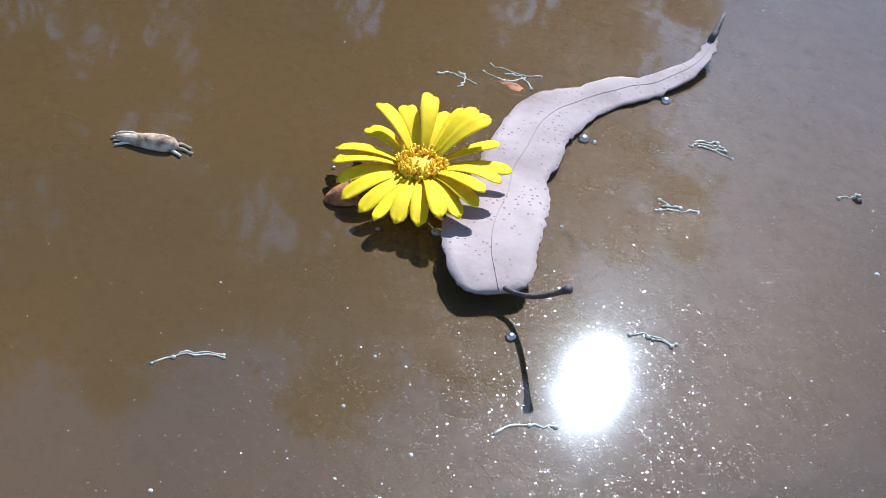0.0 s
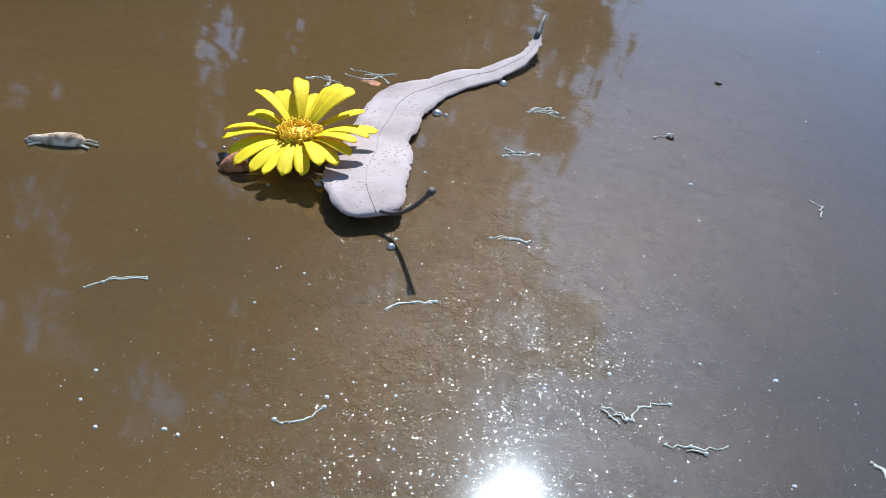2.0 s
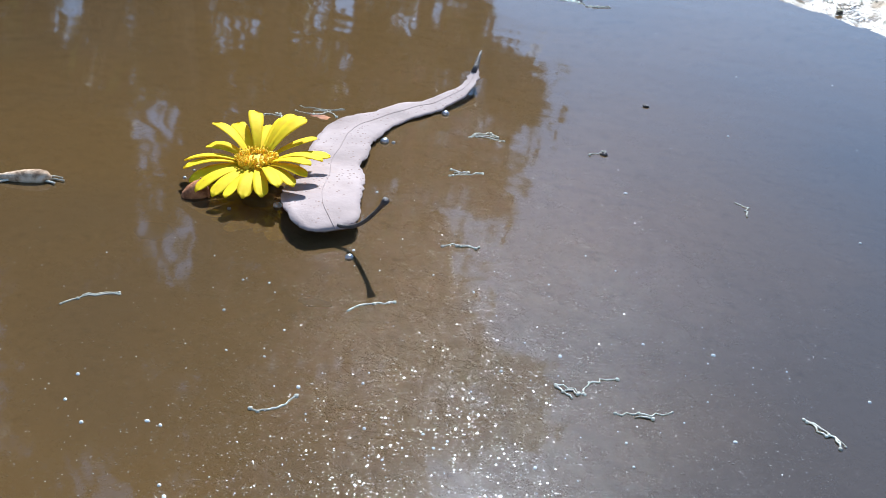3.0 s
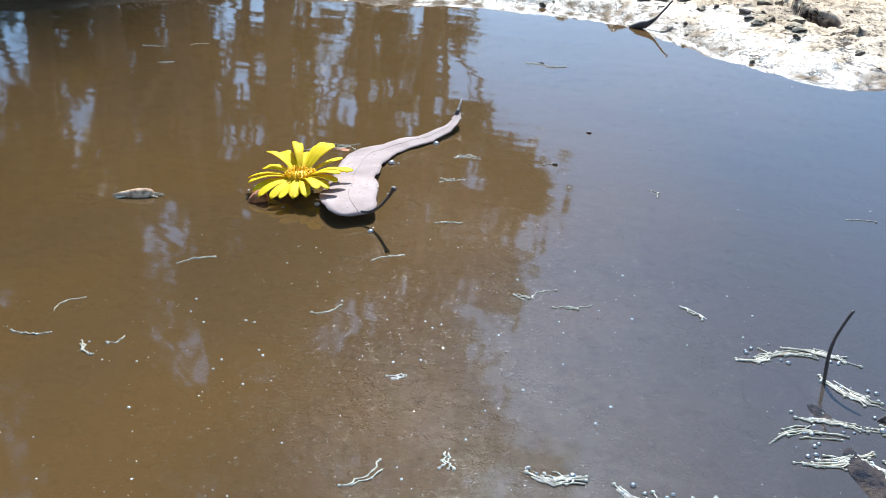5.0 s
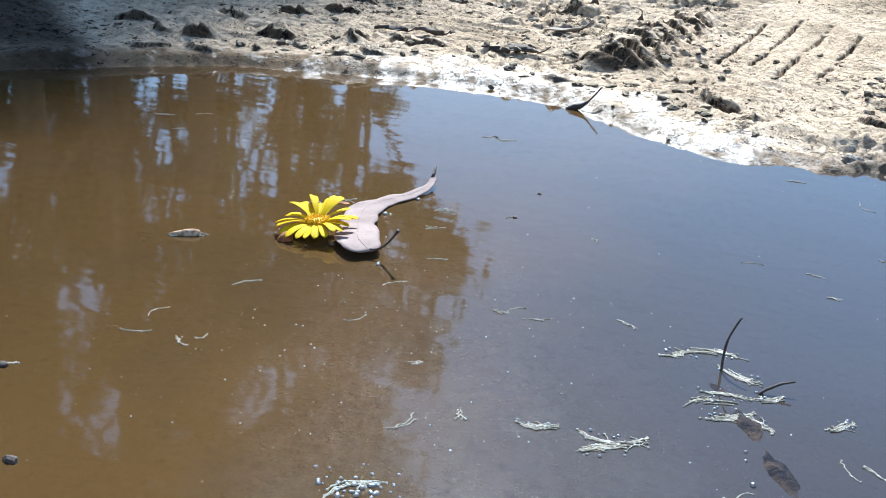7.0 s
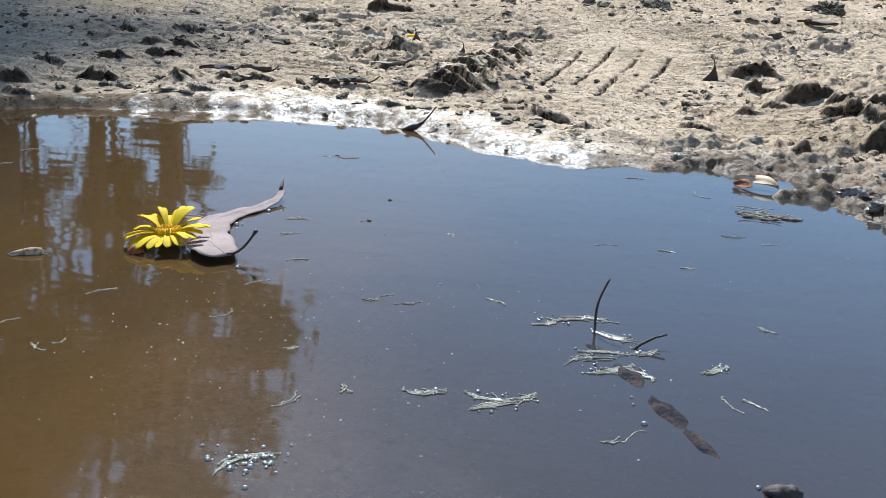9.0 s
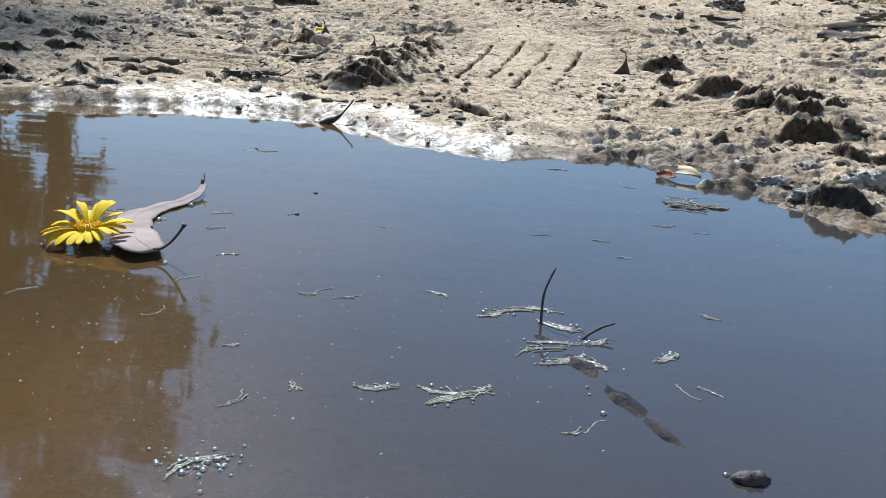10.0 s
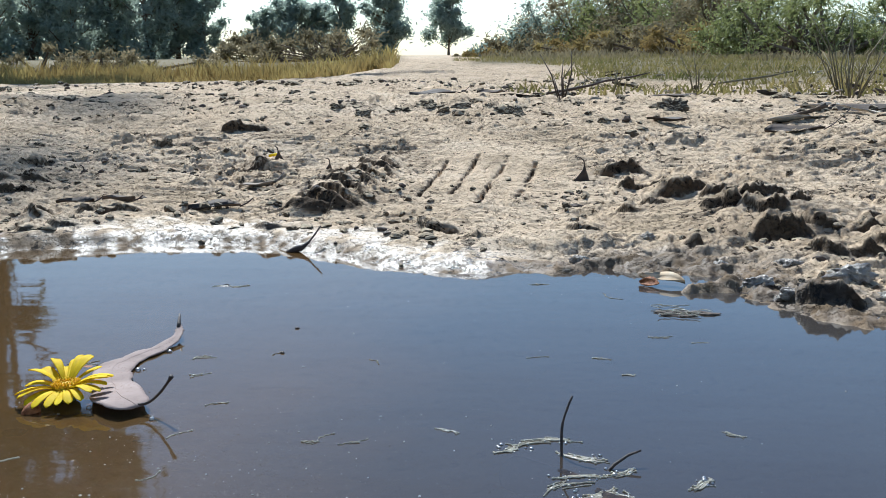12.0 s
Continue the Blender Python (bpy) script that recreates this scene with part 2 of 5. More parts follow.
BUSH_FOLIAGE = stuff_mat("bush_foliage", [(0.35, (0.175, 0.2, 0.07)), (0.65, (0.3, 0.305, 0.125))], 0.8, 0.6, 0, through_light=0.45)
BROWN_BUSH = stuff_mat("brown_bush", [(0.35, (0.19, 0.16, 0.09)), (0.65, (0.34, 0.28, 0.165))], 0.8, 0.85, 0, spec=0.1, through_light=0.35)
DRY_GRASS = stuff_mat("dry_grass", [(0.35, (0.22, 0.15, 0.055)), (0.65, (0.4, 0.32, 0.12))], 0.9, 0.8, 0, spec=0.1, through_light=0.4)
GREEN_GRASS = stuff_mat("green_grass", [(0.35, (0.13, 0.13, 0.04)), (0.65, (0.31, 0.245, 0.1))], 3, 0.8, 0, spec=0.1, through_light=0.4)


def leaf_material():
    """Pale underside of a fallen gum leaf: pinkish grey with small brown specks."""
    m, nodes, links, bsdf = shader("gum_leaf")
    wash = noise_node(nodes, links, 55, 4, 0.55)
    r = ramp_node(nodes, [(0.3, (0.18, 0.128, 0.108)), (0.55, (0.285, 0.213, 0.186)), (0.75, (0.35, 0.27, 0.238))])
    links.new(wash.outputs["Fac"], r.inputs[0])
    tc, vor = nodes.new("ShaderNodeTexCoord"), nodes.new("ShaderNodeTexVoronoi")
    links.new(tc.outputs["Object"], vor.inputs["Vector"])
    vor.inputs["Scale"].default_value = 760
    spot = ramp_node(nodes, [(0.0, (1, 1, 1)), (0.18, (1, 1, 1)), (0.28, (0, 0, 0))])
    links.new(vor.outputs["Distance"], spot.inputs[0])
    pick = noise_node(nodes, links, 190, 2)
    cut = ramp_node(nodes, [(0.47, (0, 0, 0)), (0.55, (1, 1, 1))])
    links.new(pick.outputs["Fac"], cut.inputs[0])
    both, mix = nodes.new("ShaderNodeMixRGB"), nodes.new("ShaderNodeMixRGB")
    both.blend_type, both.inputs[0].default_value = "MULTIPLY", 1
    links.new(spot.outputs[0], both.inputs[1])
    links.new(cut.outputs[0], both.inputs[2])
    links.new(both.outputs[0], mix.inputs[0])
    links.new(r.outputs[0], mix.inputs[1])
    mix.inputs[2].default_value = (0.18, 0.11, 0.085, 1)
    links.new(mix.outputs[0], bsdf.inputs["Base Color"])
    bsdf.inputs["Roughness"].default_value = 0.75
    bsdf.inputs["Specular IOR Level"].default_value = 0.2
    n2 = noise_node(nodes, links, 700, 5, 0.6)
    b = nodes.new("ShaderNodeBump")
    b.inputs["Strength"].default_value, b.inputs["Distance"].default_value = 0.4, 0.0003
    links.new(n2.outputs["Fac"], b.inputs["Height"])
    links.new(b.outputs[0], bsdf.inputs["Normal"])
    return m


GUM_LEAF = leaf_material()


# ---- helpers of the scene ----
def mesh_of(name, verts, faces, material, smooth=True):
    me = bpy.data.meshes.new(name)
    if isinstance(verts, np.ndarray):
        me.vertices.add(len(verts))
        me.vertices.foreach_set("co", verts.astype(np.float32).ravel())
        me.loops.add(faces.size)
        me.loops.foreach_set("vertex_index", faces.ravel().astype(np.int32))
        me.polygons.add(len(faces))
        me.polygons.foreach_set("loop_start", np.arange(0, faces.size, faces.shape[1], dtype=np.int32))
        me.materials.append(material)
        me.update(calc_edges=True)
        return me
    me.from_pydata([tuple(v) for v in verts], [], [tuple(int(i) for i in fc) for fc in faces])
    me.materials.append(material)
    if smooth:
        me.polygons.foreach_set("use_smooth", [True] * len(me.polygons))
    me.update()
    return me


def thing(name, verts, faces, material, label, category, kind="", group="", at=(0, 0, 0), smooth=True):
    ob = new(name, mesh_of(name, verts, faces, material, smooth))
    ob.location = at
    return tagged(ob, label, category, group, kind)


def part(name, verts, faces, material, parent, label="", smooth=True):
    ob = new(name, mesh_of(name, verts, faces, material, smooth))
    ob.parent = parent
    return tagged(ob, label)


def base(name, at, label, category, group=""):
    ob = new(name)
    ob.empty_display_size = 0.01
    ob.location = at
    return tagged(ob, label, category, group)


def tube(pts, radii, n=7):
    """A closed tube through pts."""
    pts = [Vector(p) for p in pts]
    verts, faces = [], []
    for i, p in enumerate(pts):
        d = (pts[min(i + 1, len(pts) - 1)] - pts[max(i - 1, 0)]).normalized()
        u = d.cross(Vector((0.31, 0.17, 0.93))).normalized()
        v = d.cross(u)
        for k in range(n):
            a = 2 * math.pi * k / n
            verts.append(p + (u * math.cos(a) + v * math.sin(a)) * radii[i])
    for i in range(len(pts) - 1):
        for k in range(n):
            faces.append((i * n + k, i * n + (k + 1) % n, (i + 1) * n + (k + 1) % n, (i + 1) * n + k))
    faces.append(tuple(range(n))[::-1])
    faces.append(tuple(range((len(pts) - 1) * n, len(pts) * n)))
    return verts, faces


def joined(pieces):
    verts, faces = [], []
    for v, fc in pieces:
        k = len(verts)
        verts.extend(v)
        faces.extend([tuple(i + k for i in face) for face in fc])
    return verts, faces


def blob(radius, squash=(1, 1, 1), rough=0.25, freq=2.0, seed=0, sub=2, at=(0, 0, 0)):
    """A lumpy stone-like solid."""
    bm = bmesh.new()
    bmesh.ops.create_icosphere(bm, subdivisions=sub, radius=1)
    verts = []
    for v in bm.verts:
        p = v.co * freq + Vector((seed * 3.1, seed * 1.7, 0))
        s = 1 + rough * (0.7 * noise.fractal(p, 0.8, 2.0, 4) + 0.6 * (0.4 - abs(noise.noise(p * 1.7))))
        verts.append(Vector((v.co.x * squash[0], v.co.y * squash[1], v.co.z * squash[2])) * radius * s + Vector(at))
    faces = [tuple(v.index for v in fc.verts) for fc in bm.faces]
    bm.free()
    return verts, faces


def chunk(radius, squash=(1, 1, 1), seed=0, sub=3, cuts=7, at=(0, 0, 0)):
    """A broken angular lump: a ball cut by random planes, with a crumbly skin."""
    rng = random.Random(seed * 7 + 3)
    planes = [(Vector((rng.gauss(0, 1), rng.gauss(0, 1), rng.gauss(0.2, 0.8))).normalized(), rng.uniform(0.42, 0.85)) for _ in range(cuts)]
    bm = bmesh.new()
    bmesh.ops.create_icosphere(bm, subdivisions=sub, radius=1)
    verts = []
    for v in bm.verts:
        n = v.co.normalized()
        r = min([1.0] + [d / n.dot(p) for p, d in planes if n.dot(p) > 0.1])
        r *= 1 + 0.32 * noise.fractal(n * 2.6 + Vector((seed * 1.3, seed * 0.7, 2)), 0.7, 2.0, 4)
        if sub > 2:
            r *= 1 + 0.16 * noise.fractal(n * 8 + Vector((seed, 3, seed * 0.3)), 0.8, 2.0, 4)
        verts.append(Vector((n.x * squash[0], n.y * squash[1], n.z * squash[2])) * radius * r + Vector(at))
    faces = [tuple(v.index for v in fc.verts) for fc in bm.faces]
    bm.free()
    return verts, faces


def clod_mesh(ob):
    """Pale crust stays on the upper faces, the sides get a dark colour as their shade."""
    ob.data.materials.append(CLOD_SIDE_SHADE)
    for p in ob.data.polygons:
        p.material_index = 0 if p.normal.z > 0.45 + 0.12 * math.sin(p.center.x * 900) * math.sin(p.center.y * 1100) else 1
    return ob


def curve_pts(a, b, bend, n=6, z=0.0, seed=0):
    """A wavering line from a to b on the water."""
    rng = random.Random(seed)
    a, b = Vector((*a, z)), Vector((*b, z))
    side = Vector((-(b - a).y, (b - a).x, 0))
    phase = rng.uniform(0, 6)
    return [a.lerp(b, i / (n - 1)) + side * bend * (math.sin(math.pi * i / (n - 1)) + 0.35 * math.sin(phase + 5 * i / n)) for i in range(n)]


# lattice noise on arrays, for the ground
def lattice(ix, iy, seed):
    h = (ix * 374761393 + iy * 668265263 + seed * 974634777) & 0x7FFFFFFF
    h = ((h ^ (h >> 13)) * 1274126177) & 0x7FFFFFFF
    return ((h ^ (h >> 16)) & 0xFFFF) / 65535.0


def field(x, y, scale, seed=0, octaves=4, gain=0.5, ridged=False):
    total, amp, norm = np.zeros_like(x), 1.0, 0.0
    for o in range(octaves):
        u, v = x * scale, y * scale
        iu, iv = np.floor(u).astype(np.int64), np.floor(v).astype(np.int64)
        fu, fv = u - iu, v - iv
        su, sv = fu * fu * (3 - 2 * fu), fv * fv * (3 - 2 * fv)
        s = seed + o * 17
        n = (lattice(iu, iv, s) * (1 - su) + lattice(iu + 1, iv, s) * su) * (1 - sv) + (
            lattice(iu, iv + 1, s) * (1 - su) + lattice(iu + 1, iv + 1, s) * su) * sv
        n = 1 - np.abs(2 * n - 1) if ridged else n
        total += amp * n
        norm += amp
        amp, scale = amp * gain, scale * 2.03
    return total / norm - 0.5


def smooth(a, b, x):
    t = np.clip((x - a) / (b - a), 0, 1)
    return t * t * (3 - 2 * t)


def along(x, y, a, b):
    """Distance from the segment a-b, and how far along it."""
    dx, dy = b[0] - a[0], b[1] - a[1]
    t = np.clip(((x - a[0]) * dx + (y - a[1]) * dy) / (dx * dx + dy * dy), 0, 1)
    return np.hypot(x - a[0] - t * dx, y - a[1] - t * dy), t


# ---- ground ----
SHORE = [(-0.36, 0.17), (-0.3, 0.245), (-0.24, 0.3), (-0.17, 0.325), (-0.1, 0.345), (-0.05, 0.353), (-0.01, 0.348), (0.03, 0.325),
         (0.06, 0.297), (0.09, 0.277), (0.125, 0.256), (0.152, 0.25), (0.175, 0.262), (0.2, 0.256), (0.225, 0.272), (0.245, 0.258),
         (0.268, 0.27), (0.292, 0.252), (0.29, 0.205), (0.307, 0.168), (0.32, 0.148), (0.36, 0.11), (0.46, 0.02), (0.55, -0.25), (0.5, -0.7),
         (0.1, -1.0), (-0.4, -0.8), (-0.6, -0.4), (-0.5, -0.05)]
GROOVES = [((0.086, 0.5), (0.095, 0.71)), ((0.111, 0.504), (0.125, 0.737)), ((0.136, 0.475), (0.154, 0.721)), ((0.166, 0.495), (0.183, 0.704))]
# low wet bars of mud off the bank
ISLETS = [(0.27, 0.212, 0.013, 0.0068), (0.284, 0.219, 0.011, 0.0062), (0.262, 0.206, 0.008, 0.006)]
HEAP = ((0.016, 0.452), (0.036, 0.72))
# lumps of trodden mud: foot of the broken near side, half width, height
LUMPS_RIGHT = [(0.259, 0.616, 0.0191, 0.0132), (0.264, 0.535, 0.0099, 0.0095), (0.287, 0.547, 0.0114, 0.0096), (0.3, 0.503, 0.0215, 0.0133), (0.251, 0.439, 0.0081, 0.0065), (0.268, 0.457, 0.0108, 0.007),
               (0.359, 0.49, 0.0211, 0.0128), (0.319, 0.412, 0.0153, 0.012), (0.349, 0.399, 0.02, 0.0118), (0.339, 0.311, 0.0214, 0.0165), (0.368, 0.342, 0.0111, 0.0104), (0.279, 0.313, 0.0076, 0.0053),
               (0.329, 0.162, 0.017, 0.0106), (0.377, 0.265, 0.01, 0.008), (0.419, 0.406, 0.008, 0.0066), (0.357, 0.267, 0.01, 0.0087), (0.142, 0.318, 0.0059, 0.0051), (0.213, 0.386, 0.012, 0.0058),
               (0.318, 0.476, 0.0088, 0.0082), (0.379, 0.446, 0.0105, 0.0079), (0.111, 0.36, 0.016, 0.006), (0.405, 0.3, 0.014, 0.012), (0.4, 0.34, 0.013, 0.011)]
LUMPS_LEFT = [(-0.152, 0.43, 0.0109, 0.0061), (-0.137, 0.431, 0.0109, 0.0061), (-0.165, 0.429, 0.0065, 0.0052), (-0.008, 0.368, 0.0088, 0.0048), (-0.298, 0.637, 0.0136, 0.0076), (-0.198, 0.407, 0.0085, 0.006),
              (-0.256, 0.499, 0.0118, 0.0085), (-0.163, 0.367, 0.0121, 0.0048), (-0.184, 0.354, 0.01, 0.0048), (-0.16, 0.887, 0.0218, 0.0119), (-0.218, 0.765, 0.015, 0.006), (-0.088, 0.659, 0.0109, 0.0055)]
LUMPS_SHADED = [(-0.381, 0.36, 0.0139, 0.0093), (-0.34, 0.34, 0.0135, 0.0099), (-0.304, 0.333, 0.011, 0.0097), (-0.325, 0.421, 0.0145, 0.0068), (-0.249, 0.37, 0.0181, 0.0117), (-0.284, 0.465, 0.0125, 0.008),
                (-0.202, 0.432, 0.0095, 0.0076), (-0.271, 0.56, 0.0163, 0.0087), (-0.294, 0.546, 0.0108, 0.0075), (-0.245, 0.33, 0.0086, 0.006), (-0.302, 0.275, 0.0123, 0.0045), (-0.274, 0.3, 0.0104, 0.005), (-0.35, 0.612, 0.0115, 0.0092)]


def shore_distance(x, y):
    """Signed distance to the waterline, above zero on land."""
    far, inside = np.full(x.shape, 1e9), np.zeros(x.shape, bool)
    for (ax, ay), (bx, by) in zip(SHORE, SHORE[1:] + SHORE[:1]):
        d, _ = along(x, y, (ax, ay), (bx, by))
        far = np.minimum(far, d)
        cross = ((ay > y) != (by > y)) & (x < (bx - ax) * (y - ay) / ((by - ay) or 1e-9) + ax)
        inside ^= cross
    return np.where(inside, -far, far)


def trodden(x, y):
    """Lumps with a steep broken side and a long back, and how far each spot takes that side's painted shade."""
    wx, wy = x + 0.015 * field(x, y, 60, 81, 2, 0.5), y + 0.019 * field(x, y, 55, 83, 2, 0.45)
    crag = 0.8 + 0.5 * field(x, y, 60, 85, 3, 0.5) + 0.35 * smooth(-0.03, 0.03, field(x, y, 85, 89, 2, 0.5))
    high, broken = np.zeros_like(x), np.zeros_like(x)
    for k, (cx, cy, wide, h) in enumerate(LUMPS_RIGHT + LUMPS_LEFT + LUMPS_SHADED):
        tilt = 0.5 * math.sin(k * 2.4)
        dx = wx - cx
        dy = wy - cy - tilt * dx - 3.5 * dx * dx / wide * 0.1
        side = np.exp(-np.abs(dx / wide) ** 2.6)
        up = smooth(0.0, 0.45 * h, dy) * (1 - smooth(0.45 * h, 2.0 * h + wide * 0.9, dy)) * side
        high = np.maximum(high, h * up * crag)
        # shade of the near face, later painted into the mud colour
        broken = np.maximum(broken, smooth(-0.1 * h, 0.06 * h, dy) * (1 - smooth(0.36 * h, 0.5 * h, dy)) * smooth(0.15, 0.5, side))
    # the heap pushed up beside the tyre print: a row of leaning slabs, torn on the near side
    (ax, ay), (bx, by) = HEAP
    ln = math.hypot(bx - ax, by - ay)
    u = ((x - ax) * (bx - ax) + (y - ay) * (by - ay)) / ln ** 2
    across = ((x - ax) * (by - ay) - (y - ay) * (bx - ax)) / ln
    phase = 6.5 * np.clip(u, 0, 1) ** 0.85 + 34 * across + 1.3 * field(x, y, 45, 87, 4, 0.6)
    saw = phase - np.floor(phase)
    slab = smooth(0, 0.16, saw) * (1 - smooth(0.16, 1.0, saw) * 0.85)
    body = smooth(-0.045, -0.004, across) * (1 - smooth(0.0, 0.042 - 0.014 * np.clip(u, 0, 1), across)) * smooth(-0.06, 0.02, u) * (1 - smooth(0.85, 1.08, u))
    heap = body * (0.0145 - 0.006 * np.clip(u, 0, 1)) * (0.3 + 0.7 * slab)
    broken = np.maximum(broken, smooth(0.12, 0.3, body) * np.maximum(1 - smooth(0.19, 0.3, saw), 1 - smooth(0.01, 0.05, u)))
    mound = 0.011 * np.exp(-((x - 0.335) / 0.075) ** 2 - ((y - 0.4) / 0.11) ** 2)
    return np.maximum(high, heap) + mound, broken


def ground_height(x, y, fine=False):
    d = shore_distance(x, y) + 0.007 * field(x, y, 45, 5, 3)
    r, az = np.hypot(x, y), np.degrees(np.arctan2(x, np.maximum(y, 1e-6)))
    z = np.where(d < 0, np.maximum(0.22 * d, -0.022), (0.0085 - 0.0055 * smooth(0.13, 0.2, x)) * smooth(-0.005, 0.021, d) - 0.0012 + 0.058 * smooth(0.0, 1.0, d))
    z = z + np.where((r > 1.6) & (y > 0), -0.17 * smooth(1.6, 9, r) * smooth(3, 14, -az), 0)
    land = smooth(-0.004, 0.03, d)
    z += 0.0025 * smooth(0.05, 0.2, -x) * smooth(0.0, 0.014, d) * (1 - smooth(0.025, 0.09, d)) * (y > 0)
    z += land * (0.010 * field(x, y, 9, 1, 4) + 0.0018 * field(x, y, 34, 2, 3, 0.5, True) * smooth(0.02, 0.1, d))
    flat = np.exp(-((x - 0.135) / 0.065) ** 4) * np.exp(-((y - 0.66) / 0.2) ** 4)
    crust = smooth(0.02, 0.06, d) * (1 - 0.85 * flat)
    for scale, seed, step in ((16, 51, 0.0014), (31, 53, 0.0011), (62, 55, 0.0008), (110, 57, 0.0006)):
        n = field(x + 0.3 * field(x, y, 14, 7, 2), y, scale, seed, 3, 0.55)
        z += crust * step * (smooth(0.02, 0.06, n) + 0.8 * smooth(0.13, 0.16, n) - 0.7 * smooth(-0.12, -0.17, n))
    z += 0.0008 * field(x, y, 150, 4, 3, 0.6) * smooth(0.012, 0.035, d) + 0.0028 * field(x, y, 95, 8, 4, 0.6) * smooth(-0.01, 0.004, d) * (1 - smooth(0.02, 0.05, d))
    # lumps kicked up in drifts, with steep sides
    drift = smooth(-0.02, 0.16, field(x, y, 5, 61, 3)) * smooth(0.03, 0.08, d) * (1 - flat)
    for scale, seed, high in ((40, 63, 0.0045), (75, 65, 0.0028)):
        z += drift * high * smooth(0.1, 0.17, field(x, y, scale, seed, 2, 0.5))
    z += smooth(0.15, 0.22, x) * smooth(-0.012, 0.0, d) * (1 - smooth(0.05, 0.09, d)) * 0.011 * field(x, y, 55, 49, 4, 0.65, True)
    # thin cracks of the crust
    torn = smooth(-0.05, 0.1, field(x, y, 7, 67, 2)) * smooth(0.03, 0.06, d) * (1 - flat)
    z -= torn * 0.0035 * smooth(0.42, 0.47, field(x, y * 1.8, 20, 69, 2, 0.35, True))
    for a, b in GROOVES:
        s, t = along(x, y, a, b)
        wob = 0.7 + 0.9 * (field(x, y, 60, 11, 2) + 0.4)
        z -= 0.0065 * np.exp(-((s + 0.004 * field(x, y, 150, 15, 3, 0.6)) / 0.0015) ** 4) * wob * smooth(-0.2, -0.06, field(x, y, 40, 13, 2))
        z += 0.0014 * np.exp(-((s - 0.007) / 0.004) ** 2)
    s, t = along(x, y, (0.1, 0.348), (0.12, 0.353))
    z -= 0.011 * np.exp(-(s / 0.0085) ** 4)
    lumps, broken, near = np.zeros_like(x), np.zeros_like(x), (np.abs(x) < 0.5) & (y > 0.1) & (y < 1.0)
    if near.any():
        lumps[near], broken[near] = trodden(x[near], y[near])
    z += lumps * smooth(-0.012, 0.004, d)
    for cx, cy, wide, h in ISLETS:
        z += h * np.exp(-((x - cx) / wide) ** 2 - ((y - cy) / 0.006) ** 2) * (1 + 0.9 * field(x, y, 160, 91, 3, 0.6))
    # rising bank at the right, far off
    z += np.where(r > 3, 0.3 * smooth(9, 32, r) * smooth(-1.5, 12, az) * (y > 0), 0)
    return (z, d, broken) if fine else (z, d)


def spaced(lo, hi, dense_lo, dense_hi, step, grow, grow_back=0):
    mid = list(np.arange(dense_lo, dense_hi, step))
    left, right, s = [], [], step
    v = dense_lo
    while v > lo:
        s *= grow_back or grow
        v -= s
        left.append(v)
    v, s = mid[-1], step
    while v < hi:
        s *= grow
        v += s
        right.append(v)
    return np.array(left[::-1] + mid + right)


